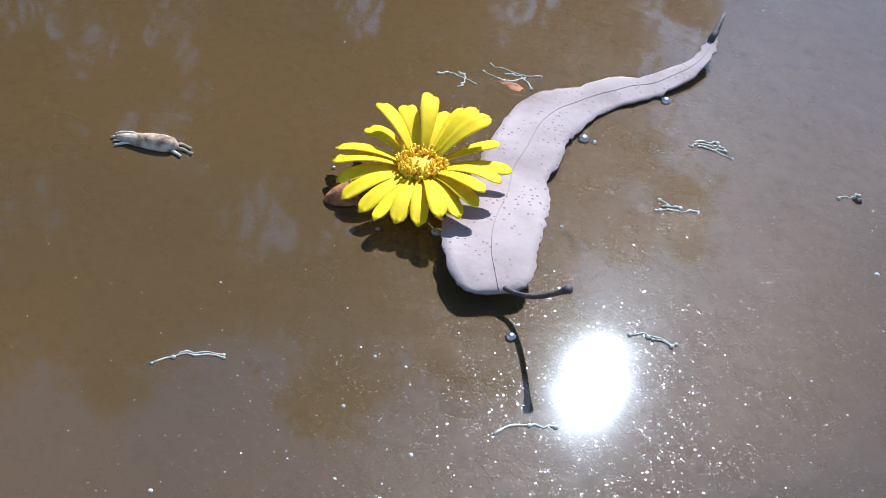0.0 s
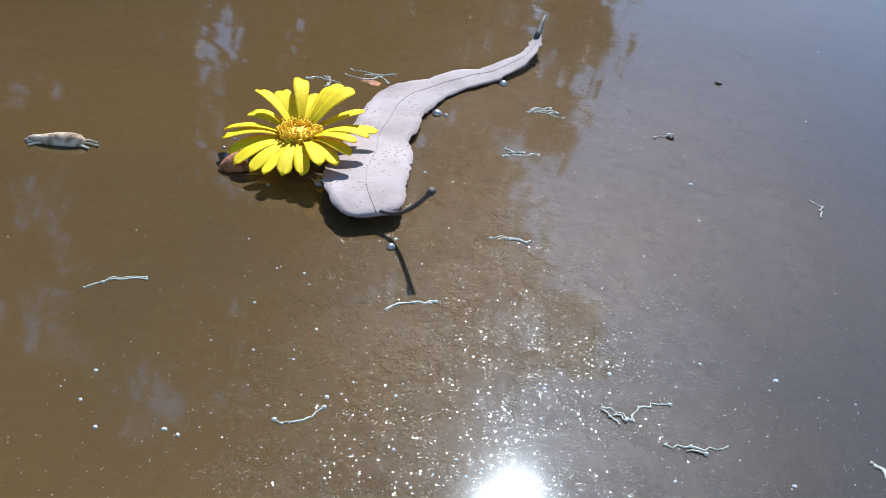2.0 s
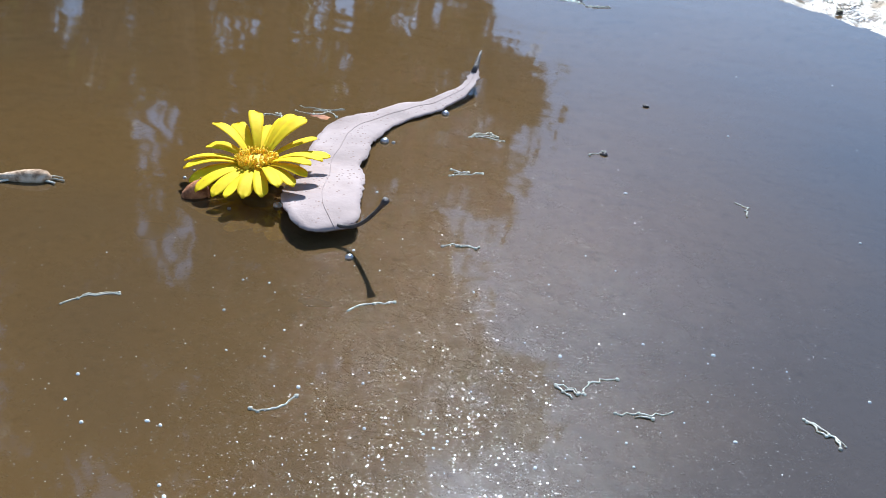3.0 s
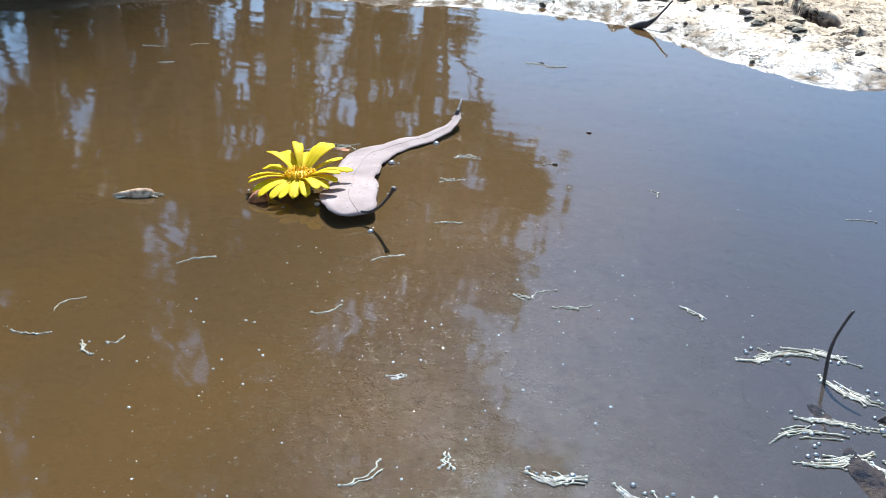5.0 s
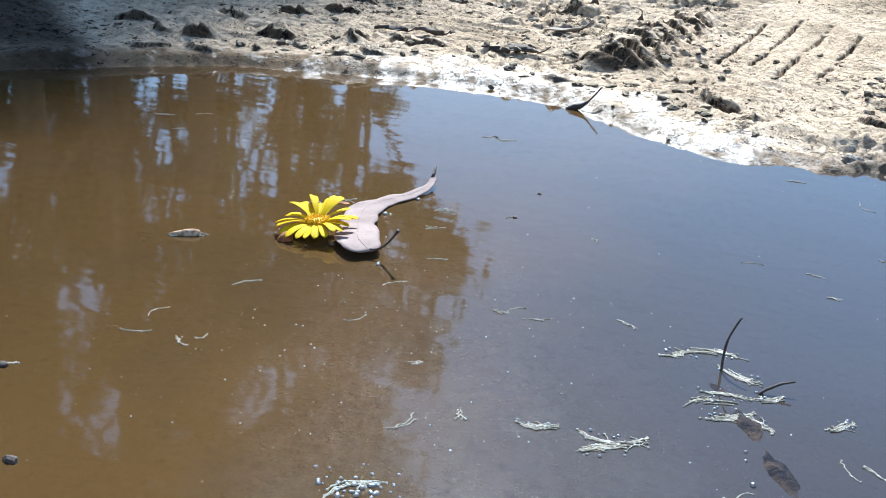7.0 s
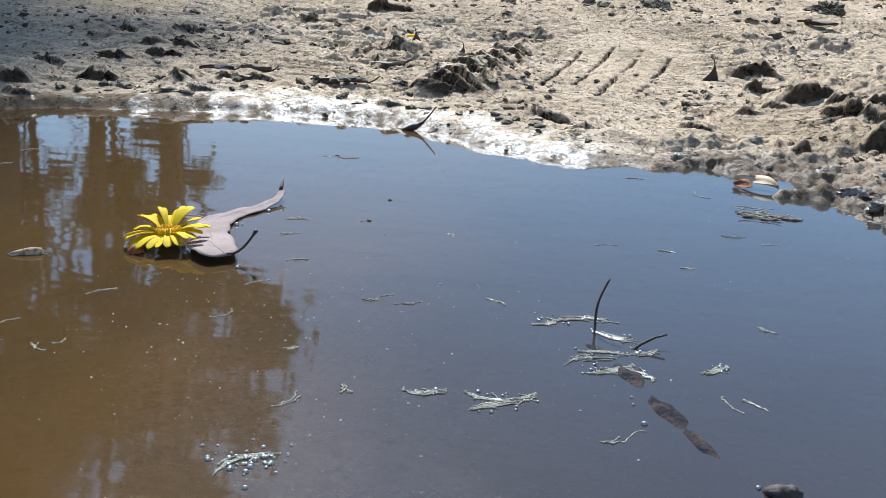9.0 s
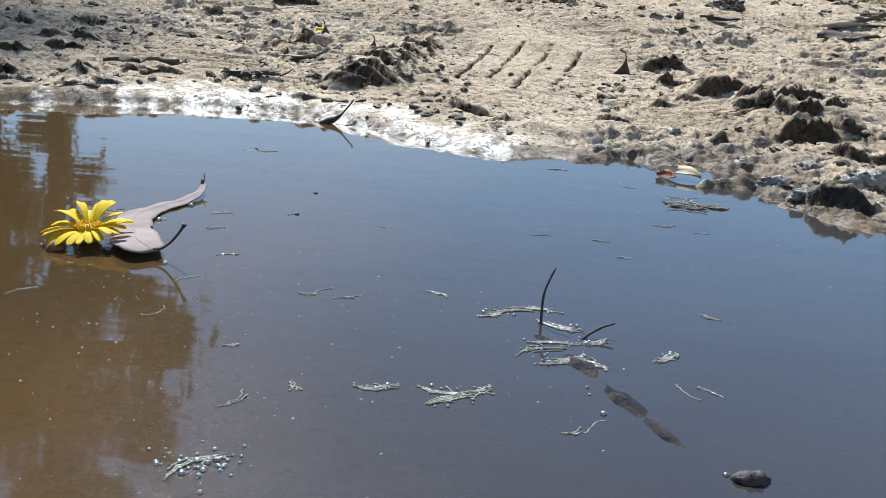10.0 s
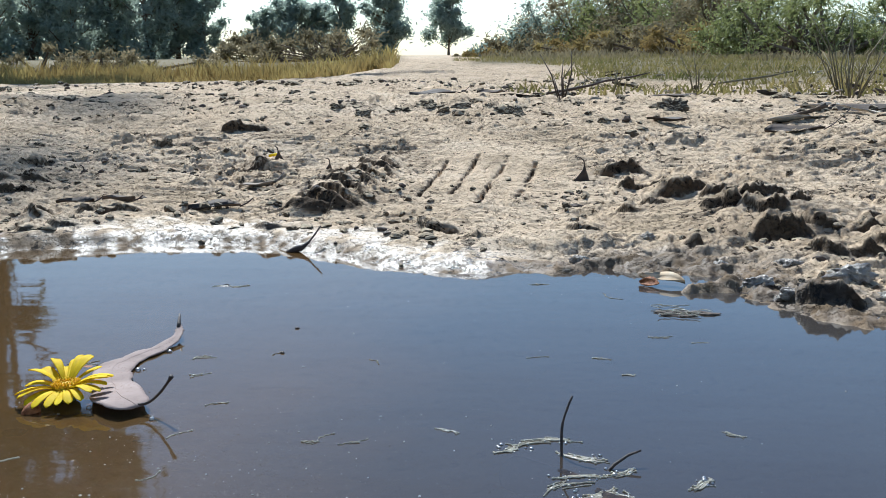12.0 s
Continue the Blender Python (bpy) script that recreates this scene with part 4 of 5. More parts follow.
for i, (x, y, r) in enumerate(((0.244, -0.154, 0.0031), (0.0645, 0.117, 0.0007), (0.067, 0.072, 0.0007), (0.003, 0.217, 0.0009), (0.0215, -0.21, 0.0016), (-0.022, -0.167, 0.0014))):
    thing("bark_crumb", *blob(r, (1.4, 0.9, 0.75), 0.5, 1.8, i, 3), TWIG, "small dark crumb of bark afloat", "debris", group="bark crumbs", at=(x, y, 0.0002))


for i, (x, y, r) in enumerate(((-0.063, -0.039, 0.004), (-0.057, -0.045, 0.003), (-0.006, -0.034, 0.005), (0.043, -0.04, 0.003))):
    thing("sunken_scrap", *chunk(r, (1.3, 0.8, 0.12), i + 30, 2), TWIG, "dark scrap of leaf just under the surface", "debris", group="sunken scraps", at=(x, y, -0.0009)).rotation_euler = (0.05, 0.04, i * 1.1)
thing("sunken_scrap", *chunk(0.005, (1.3, 0.7, 0.12), 55, 3), BUD_MAT, "brown leaf scrap soaked behind the gum leaf", "debris", group="sunken scraps", at=(-0.012, 0.047, -0.0003)).rotation_euler = (0.04, 0.05, 0.4)
for i, (ax, ay, bx, by) in enumerate(((-0.026, 0.036, -0.018, 0.041), (-0.024, 0.041, -0.019, 0.037), (-0.02, 0.046, -0.012, 0.052), (-0.016, 0.049, -0.008, 0.05), (-0.021, 0.05, -0.01, 0.057))):
    fibre_thing((ax, ay), (bx, by), 0.2, 200 + i, 1, 0.0002)


def make_flecks():
    """Dust and tiny bubbles lying on the water."""
    rng = random.Random(4)
    verts, faces = [], []
    count = 0
    while count < 850:
        x, y = rng.uniform(-0.12, 0.3), rng.uniform(-0.26, 0.3)
        dens = math.exp(-((x - 0.07) / 0.07) ** 2 - ((y + 0.09) / 0.08) ** 2) + 0.035
        if y > -0.035 and x < 0.03:
            dens *= 0.08
        if rng.random() > dens:
            continue
        count += 1
        r = 0.0001 + 0.00036 * rng.random() ** 7
        k, n = len(verts), 6
        e, turn = rng.uniform(0.6, 1.6), rng.uniform(0, 3)
        for ring, (rr, h) in enumerate(((1, -0.1), (0.72, 0.6))):
            for j in range(n):
                a = 2 * math.pi * j / n
                u, v = math.cos(a) * r * rr * e, math.sin(a) * r * rr
                verts.append((x + u * math.cos(turn) - v * math.sin(turn), y + u * math.sin(turn) + v * math.cos(turn), h * r))
        verts.append((x, y, 0.85 * r))
        for j in range(n):
            faces.append((k + j, k + (j + 1) % n, k + n + (j + 1) % n, k + n + j))
            faces.append((k + n + j, k + n + (j + 1) % n, k + 2 * n))
    thing("floating_dust", verts, faces, FLECK, "pale dust specks and tiny bubbles on the water", "dust", "stuff")


make_flecks()


def make_dust_film():
    """Flat grains of dust on the surface film, each lying at its own slight tilt."""
    rs = np.random.RandomState(8)
    n, m = 65000, 5
    x, y = rs.uniform(-0.05, 0.26, n), rs.uniform(-0.2, 0.14, n)
    keep = rs.rand(n) < np.where(((y > -0.035) & (x < 0.032)) | (x < 0.01), 0.02, (np.exp(-((x - 0.078) / 0.045) ** 2) + 0.04) * np.exp(-((y + 0.07) / 0.09) ** 4))
    x, y = x[keep], y[keep]
    n = len(x)
    r = 0.00006 + 0.00012 * rs.rand(n) ** 2
    tx, ty = rs.normal(0, 0.055, n), rs.normal(0, 0.055, n)
    a = np.linspace(0, 2 * np.pi, m, endpoint=False)[None] + rs.rand(n, 1) * 6
    dx, dy = r[:, None] * np.cos(a), r[:, None] * np.sin(a)
    verts = np.stack([x[:, None] + dx, y[:, None] + dy, 0.00006 + tx[:, None] * dx + ty[:, None] * dy], -1).reshape(-1, 3)
    thing("dust_film", verts, np.arange(n * m).reshape(-1, m), GRAIN, "fine dust film glittering on the water", "dust", "stuff", smooth=False)


def bubble_material():
    m, nodes, links, bsdf = shader("bubble")
    nodes.remove(bsdf)
    clear, skin, mix, fr = nodes.new("ShaderNodeBsdfTransparent"), nodes.new("ShaderNodeBsdfGlossy"), nodes.new("ShaderNodeMixShader"), nodes.new("ShaderNodeFresnel")
    clear.inputs[0].default_value = (0.93, 0.93, 0.93, 1)
    skin.inputs["Roughness"].default_value = 0.3
    fr.inputs["IOR"].default_value = 1.5
    foam = nodes.new("ShaderNodeMath")
    foam.inputs[1].default_value = 0.26
    links.new(fr.outputs[0], foam.inputs[0])
    links.new(foam.outputs[0], mix.inputs[0])
    links.new(clear.outputs[0], mix.inputs[1])
    links.new(skin.outputs[0], mix.inputs[2])
    links.new(mix.outputs[0], nodes["Material Output"].inputs["Surface"])
    return m


BUBBLE = bubble_material()
GRAIN = stuff_mat("grain", [(0.35, (0.1, 0.075, 0.05)), (0.65, (0.17, 0.13, 0.09))], 900, 0.22, 0, spec=0.9)
make_dust_film()

def make_bubbles():
    """Round clear-topped bubbles caught along the leaf, the petals and the rootlets."""
    rng = random.Random(77)
    spots = [(0.0395, -0.0205, 0.001), (0.0115, -0.0085, 0.0011), (-0.0165, -0.009, 0.0005), (-0.0175, -0.004, 0.0004), (0.003, -0.0165, 0.0005), (0.0165, 0.0715, 0.0012), (0.0125, 0.042, 0.0013),
             (0.0148, 0.043, 0.0006), (0.013, 0.0875, 0.0006), (-0.0035, 0.037, 0.0005), (-0.002, 0.045, 0.0004), (-0.001, 0.047, 0.0004), (0.202, -0.066, 0.001), (0.229, -0.069, 0.0009), (0.145, -0.117, 0.0009),
             (0.2043, -0.083, 0.0007), (0.2027, -0.1035, 0.0006), (0.2035, -0.109, 0.0006), (0.2075, -0.122, 0.001), (0.238, -0.1525, 0.0008)]
    for ax, ay, bx, by, n in TANGLES:
        spots += [(ax + (bx - ax) * rng.random() + rng.uniform(-1, 1) * 0.002, ay + (by - ay) * rng.random() + rng.uniform(-1, 1) * 0.002, rng.uniform(0.0003, 0.0007)) for _ in range(6)]
    for _ in range(45):
        spots.append((0.11 + rng.gauss(0, 0.006), -0.176 + rng.gauss(0, 0.005), rng.uniform(0.0003, 0.0009)))
    thing("bubbles", *joined([blob(r, (1, 1, 0.75), 0, 1, k, 2, (x, y, r * 0.2)) for k, (x, y, r) in enumerate(spots)]), BUBBLE, "small shiny bubbles caught along floating things", "bubbles", "stuff")


make_bubbles()

# ---- things on the mud ----
def dead_leaf(name, at, length, width, turn, curl, material, label, tilt=(0, 0), stalk=True):
    ob = base(name, at, label, "leaf", "fallen leaves on the mud")
    curl *= min(1, 0.02 / length)
    n, m = 9, 5
    verts = []
    for i in range(n):
        t = i / (n - 1)
        w = width * (0.05 + 0.95 * math.sin(math.pi * t) ** 0.9)
        for k in range(m):
            s = k / (m - 1) - 0.5
            wave = noise.noise(Vector((t * 2.2, s * 1.5, turn)))
            verts.append(((t - 0.5) * length, s * w + 0.12 * length * math.sin(t * 2.4) + 0.05 * length * wave, curl * length * (s * s * 1.6 + 0.4 * (t - 0.5) ** 2) + 0.07 * length * wave))
    top = len(verts)
    verts += [(x, y, z - 0.0004) for x, y, z in verts]
    faces = []
    for i in range(n - 1):
        for k in range(m - 1):
            q = i * m + k
            faces.append((q, q + m, q + m + 1, q + 1))
            faces.append((q + top, q + 1 + top, q + m + 1 + top, q + m + top))
    rim = list(range(m)) + [i * m + m - 1 for i in range(1, n)] + [(n - 1) * m + k for k in range(m - 2, -1, -1)] + [i * m for i in range(n - 2, 0, -1)]
    for a, b in zip(rim, rim[1:] + rim[:1]):
        faces.append((a, b, b + top, a + top))
    part("blade", verts, faces, material, ob)
    if stalk:
        part("stalk", *tube([(length * 0.48, 0.08 * length, 0), (length * 0.62, 0.1 * length, 0.06 * length), (length * 0.74, 0.1 * length, 0.16 * length)], [0.0006, 0.0006, 0.0005], 6), TWIG, ob)
    ob.rotation_euler = (radians(tilt[0]), radians(tilt[1]), radians(turn))
    return ob


def on_mud(x, y, up=0.0):
    return (x, y, height_at(x, y) + up)


# leaf with its stalk up, half in the water
stick = base("dark_leaf", (0.0225, 0.326, 0.0), "small dark leaf with its stalk up at the waterline", "leaf")
part("blade", *tube(smooth_line([Vector(p) for p in ((-0.0085, 0, 0.0004), (-0.005, 0, 0.001), (-0.001, 0.001, 0.0022), (0.0025, 0.0015, 0.0036), (0.0055, 0.003, 0.0062))], 3), [0.0003, 0.0008, 0.0012, 0.0016, 0.002, 0.0023, 0.0024, 0.0023, 0.002, 0.0017, 0.0013, 0.0009, 0.0006], 7), TWIG, stick)
part("stalk", *tube(smooth_line([Vector(p) for p in ((0.001, 0, 0.001), (0.006, 0.003, 0.006), (0.011, 0.006, 0.0125), (0.0135, 0.009, 0.0165))], 3), [0.0009] * 4 + [0.0006] * 6, 6), TWIG, stick)
dead_leaf("brown_leaf", (0.25, 0.226, 0.0022), 0.027, 0.009, -32, 0.25, TAN_LEAF, "tan curled leaf lying in wet mud at the edge", (22, 4), False)
dead_leaf("brown_leaf", (0.243, 0.2245, 0.001), 0.013, 0.007, -40, 0.2, BUD_MAT, "red-brown leaf half under water at the edge", (35, 0), False)
for x, y, ln, turn, mt, lab in ((-0.066, 0.439, 0.04, 12, LITTER, "long dark curled leaf on the mud"), (-0.06, 0.56, 0.05, 60, GREY_LEAF, "grey leaf pressed into the mud"),
                                                                (0.5, 0.95, 0.11, 25, PALE_LITTER, "long pale dry leaf on the mud"),
                                (0.47, 0.86, 0.08, 20, LITTER, "long dark leaf on the mud"), (0.59, 1.03, 0.09, -8, LITTER, "long dark leaf on the mud"),
                                (-0.185, 0.46, 0.03, 5, LITTER, "dark leaf pressed into mud"), (-0.15, 0.46, 0.028, -10, LITTER, "dark leaf pressed into mud"),
                                (0.163, 1.26, 0.06, 5, LITTER, "broad dark leaf on the mud"), (0.03, 1.35, 0.08, 12, LITTER, "broad dark leaf on the mud"),
                                (0.118, 1.28, 0.04, 0, LITTER, "dark leaf on the mud"), (0.4, 1.38, 0.08, 10, LITTER, "dark lump of leaves on the mud")):
    dead_leaf("dead_leaf", on_mud(x, y, 0.002), ln, ln * 0.3, turn, 0.3, mt, lab, (random.Random(ln).uniform(-20, 20), 0))


def standing_leaf(x, y, high, wide, turn, label):
    """A blackened leaf folded along its midrib, point up, its stalk bent over."""
    ob = base("dead_leaf", on_mud(x, y, -0.001), label, "leaf", "fallen leaves on the mud")
    verts, n = [], 8
    for i in range(n):
        t = i / (n - 1)
        w = wide * (0.08 + 0.92 * (1 - t) ** 1.3) * (0.75 + 0.25 * math.sin(3 * t + 1))
        mid = Vector((0.12 * high * math.sin(2.2 * t), -0.1 * high * t, high * t))
        verts += [mid + Vector((-w / 2, 0.3 * w, 0)), mid, mid + Vector((w / 2, 0.22 * w, -0.1 * high * (1 - t)))]
    top = len(verts)
    verts += [v + Vector((0, 0.0005, 0)) for v in verts]
    faces = []
    for i in range(n - 1):
        for k in range(2):
            q = i * 3 + k
            faces += [(q, q + 1, q + 4, q + 3), (q + top, q + 3 + top, q + 4 + top, q + 1 + top)]
        faces += [(i * 3, i * 3 + 3, i * 3 + 3 + top, i * 3 + top), (i * 3 + 2, i * 3 + 2 + top, i * 3 + 5 + top, i * 3 + 5)]
    part("blade", verts, faces, LITTER, ob)
    tip = verts[3 * (n - 1) + 1]
    part("stalk", *tube([tip, tip + Vector((-0.05, 0, 0.2)) * high, tip + Vector((-0.22, 0, 0.34)) * high, tip + Vector((-0.4, 0, 0.34)) * high], [0.0006, 0.0005, 0.0005, 0.0004], 6), TWIG, ob)
    ob.rotation_euler = (0, 0, radians(turn))


standing_leaf(0.223, 0.6, 0.017, 0.016, 10, "blackened folded leaf standing in the mud")
standing_leaf(-0.077, 0.71, 0.011, 0.013, -15, "dark folded leaf standing beside a yellow petal")
standing_leaf(-0.239, 0.612, 0.008, 0.018, 5, "dark curled leaf on the mud")
standing_leaf(-0.016, 0.66, 0.009, 0.008, 20, "small brown pointed leaf standing in the mud")
dead_leaf("yellow_petal", on_mud(-0.083, 0.722, 0.003), 0.011, 0.005, 20, 0.3, PETAL, "yellow petal scrap beside a standing dark leaf", (15, -10), False)
CLODS = [(-0.17, 0.738, 0.0041), (-0.207, 0.77, 0.0042), (-0.267, 0.835, 0.0057), (-0.039, 1.036, 0.0109), (-0.079, 1.097, 0.0076), (0.041, 1.124, 0.0154), (0.077, 1.043, 0.0051), (0.123, 1.087, 0.0082),
         (0.158, 1.044, 0.013), (0.363, 1.063, 0.0181), (0.266, 0.953, 0.0068), (0.188, 0.464, 0.0026), (-0.261, 0.642, 0.0038), (-0.235, 0.529, 0.0032), (-0.078, 0.421, 0.0026), (0.353, 0.225, 0.0028),
         (0.279, 0.667, 0.0037), (0.059, 0.566, 0.0026), (-0.006, 0.57, 0.003), (-0.202, 0.649, 0.003), (0.406, 0.605, 0.004), (0.449, 0.583, 0.0034), (0.369, 0.612, 0.003)]
for i, (x, y, size) in enumerate(CLODS):
    rng = random.Random(i + 9)
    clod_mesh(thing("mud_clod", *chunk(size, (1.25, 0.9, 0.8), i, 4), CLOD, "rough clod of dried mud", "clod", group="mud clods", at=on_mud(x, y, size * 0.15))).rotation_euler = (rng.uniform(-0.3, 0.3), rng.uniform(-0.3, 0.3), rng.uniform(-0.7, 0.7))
# clods and crumbs of turf along the edge of the grass
rng = random.Random(515)
for i in range(26):
    size, x, y = rng.uniform(0.004, 0.012) * rng.uniform(0.6, 1.1), rng.uniform(0.06, 0.62), rng.uniform(1.02, 1.5)
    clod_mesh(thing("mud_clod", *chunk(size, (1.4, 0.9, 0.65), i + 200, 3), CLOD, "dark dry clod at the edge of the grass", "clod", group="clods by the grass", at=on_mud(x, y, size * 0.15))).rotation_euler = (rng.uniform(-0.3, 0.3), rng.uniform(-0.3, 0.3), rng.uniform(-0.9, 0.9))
for i, (x, y, mm) in enumerate(((0.3, 0.215, 9), (0.312, 0.185, 8), (0.348, 0.205, 13), (0.362, 0.181, 11), (0.206, 0.288, 7), (0.251, 0.331, 7), (0.33, 0.26, 10), (0.29, 0.27, 8))):
    thing("wet_clod", *chunk(mm * 0.0008, (1.5, 1.0, 0.7), i + 50, 4), WET_CLOD, "wet glistening clod of mud at the waterline", "clod", group="wet clods", at=(x, y, max(height_at(x, y), -0.002)))
# raft of litter off the bank
mat_raft = base("litter_raft", (0.254, 0.156, 0), "brown raft of soaked litter and rootlets by the bank", "debris")
for k, (dx, dy, r) in enumerate(((-0.006, 0, 0.007), (0.004, 0.003, 0.006), (0.011, -0.002, 0.005), (-0.012, 0.003, 0.004), (0.0, -0.005, 0.004))):
    part("sludge", *chunk(r, (1.5, 0.8, 0.2), 77 + k, 3, 9, (dx, dy, 0)), LITTER, mat_raft)
for k in range(22):
    rng = random.Random(k + 300)
    a = (rng.uniform(-0.016, 0.006), rng.uniform(-0.01, 0.01))
    part("fibre", *tube(curve_pts(a, (a[0] + rng.uniform(0.003, 0.012), a[1] + rng.uniform(-0.006, 0.006)), 0.3, 6, 0.0014, k), [0.00022] * 6, 5), FIBRE, mat_raft, "pale rootlet")


def make_crumbs():
    """Small angular clods, leaf scraps and grit scattered over the mud in drifts."""
    rs = np.random.RandomState(12)
    n = 40000
    y = 0.2 + 2.2 * rs.rand(n) ** 1.8
    x = rs.uniform(-0.42, 0.55, n) * (0.7 + y * 0.8)
    z, d = ground_height(x, y)
    drift = field(x, y, 6, 90, 3) + 0.6 * field(x, y, 22, 93, 2)
    print_free = (x > 0.075) & (x < 0.195) & (y > 0.44) & (y < 0.85) & (rs.rand(n) < 0.8)
    keep = (d > 0.003) & ((d > 0.035) | (rs.rand(n) < 0.25)) & ((x < 0.22) | (y > 0.65) | (rs.rand(n) < 0.35)) & (rs.rand(n) < np.clip(0.12 + 3.0 * drift, 0.04, 1)) & ~print_free
    light, dark = [], []
    shapes = [chunk(1, (1, 1, 1), k, 1, 5) for k in range(24)]
    shapes += [chunk(1, (1, 1, 1), k, 2, 6) for k in range(24, 36)]
    for k in np.flatnonzero(keep)[:11000]:
        r = (0.00045 + 0.0048 * rs.rand() ** 7) * (0.75 + 0.5 * y[k]) * (0.5 if d[k] < 0.02 else 1)
        form, faces = shapes[rs.randint(24) if r < 0.0022 else 24 + rs.randint(12)]
        turn, a, b, c = rs.uniform(0, 6.28), r * rs.uniform(0.8, 1.7), r * rs.uniform(0.7, 1.2), r * rs.uniform(0.45, 0.9)
        co, si = math.cos(turn), math.sin(turn)
        piece = [(x[k] + v[0] * a * co - v[1] * b * si, y[k] + v[0] * a * si + v[1] * b * co, z[k] + r * 0.1 + v[2] * c) for v in form]
        (light if rs.rand() < 0.86 else dark).append((piece, faces))
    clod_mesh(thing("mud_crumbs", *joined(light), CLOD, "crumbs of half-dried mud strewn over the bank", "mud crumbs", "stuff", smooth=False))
    thing("leaf_scraps", *joined(dark), LITTER, "dark scraps of bark and leaf on the mud", "litter", "stuff", smooth=False)


make_crumbs()


# ---- grass, bushes, trees ----
def blades(spots, material, name, label, category, lean=0.35, wide=0.004):
    """Grass blades as bent tapering strips: (x, y, z, height)."""
    rng = random.Random(len(spots))
    verts, faces = [], []
    for x, y, z, h in spots:
        a, b = rng.uniform(0, 6.28), rng.uniform(-lean, lean)
        w = wide * rng.uniform(0.6, 1.3)
        c, s, k = math.cos(a) * w, math.sin(a) * w, len(verts)
        bx, by = b * h, rng.uniform(-lean, lean) * h
        verts += [(x - c, y - s, z), (x + c, y + s, z), (x - c * 0.7 + bx * 0.35, y - s * 0.7 + by * 0.35, z + h * 0.6), (x + c * 0.7 + bx * 0.35, y + s * 0.7 + by * 0.35, z + h * 0.6), (x + bx, y + by, z + h)]
        faces += [(k, k + 1, k + 3, k + 2), (k + 2, k + 3, k + 4)]
    return thing(name, verts, faces, material, label, category, "stuff", smooth=False)


def polar(az, r):
    return r * math.sin(radians(az)), r * math.cos(radians(az))


rng = random.Random(31)
spots = []
for _ in range(30000):
    az = rng.uniform(-34, -6)
    r = 7.6 + 1.6 * noise.noise(Vector((az * 0.5, 3, 0))) + 6.5 * rng.random() ** 1.5
    x, y = polar(az, r)
    patch = noise.noise(Vector((x * 0.9, y * 0.9, 1)))
    if rng.random() < 0.55 + patch:
        spots.append((x, y, 0, rng.uniform(0.04, 0.2) * (1 + 0.9 * patch) * (0.9 if r > 9.5 else 0.5)))
zz = ground_height(np.array([s[0] for s in spots]), np.array([s[1] for s in spots]))[0]
blades([(s[0], s[1], float(z) - 0.01, s[3]) for s, z in zip(spots, zz)], DRY_GRASS, "dry_grass", "band of tall yellow-brown dry grass beyond the mud", "grass", 0.55, 0.0065)
spots = []
for _ in range(52000):
    az, r = rng.uniform(-3, 30), 1.5 + 14 * rng.random() ** 1.6
    if (az < 5 and r < 5 + (5 - az) * 0.6) or rng.random() > (r - 1.25) / 1.6:
        continue
    x, y = polar(az, r)
    patch = noise.noise(Vector((x * 1.6, y * 1.6, 3)))
    if rng.random() < 0.45 + 1.2 * patch:
        spots.append((x, y, 0, rng.uniform(0.006, 0.028) * (0.6 + 0.14 * r)))
zz = ground_height(np.array([s[0] for s in spots]), np.array([s[1] for s in spots]))[0]
blades([(s[0], s[1], float(z) - 0.004, s[3]) for s, z in zip(spots, zz)], GREEN_GRASS, "green_grass", "short green and straw grass beside the track", "grass", 0.9, 0.0026)


spots = []
for _ in range(30000):
    az, r = rng.uniform(-2, 34), 9 + 26 * rng.random()
    if az < 0.5 and r < 20:
        continue
    x, y = polar(az, r)
    patch = noise.noise(Vector((x * 0.6, y * 0.6, 8)))
    if rng.random() < 0.45 + patch:
        spots.append((x, y, 0, rng.uniform(0.002, 0.008) * r * (1 + patch)))
zz = ground_height(np.array([s[0] for s in spots]), np.array([s[1] for s in spots]))[0]
blades([(s[0], s[1], float(z) - 0.02, s[3]) for s, z in zip(spots, zz)], BROWN_BUSH, "heath", "brown heath and dead stems over the sandy rise", "heath", 0.8, 0.012)


def tuft(x, y, n, h, spread, seed, material=DRY_STEM, label="tuft of dry upright stems in the mud"):
    rng = random.Random(seed)
    ob = base("grass_tuft", on_mud(x, y), label, "grass", "dry tufts")
    for k in range(n):
        a, ln = rng.uniform(0, 6.28), h * rng.uniform(0.5, 1.1)
        dx, dy = math.cos(a) * spread * rng.random(), math.sin(a) * spread * rng.random() * 0.6
        part("stem", *tube([(dx * 0.15, dy * 0.15, -0.004), (dx * 0.5 + rng.gauss(0, 0.006), dy * 0.5 + rng.gauss(0, 0.006), ln * 0.55), (dx, dy, ln)], [0.0013, 0.001, 0.0005], 5), material, ob)


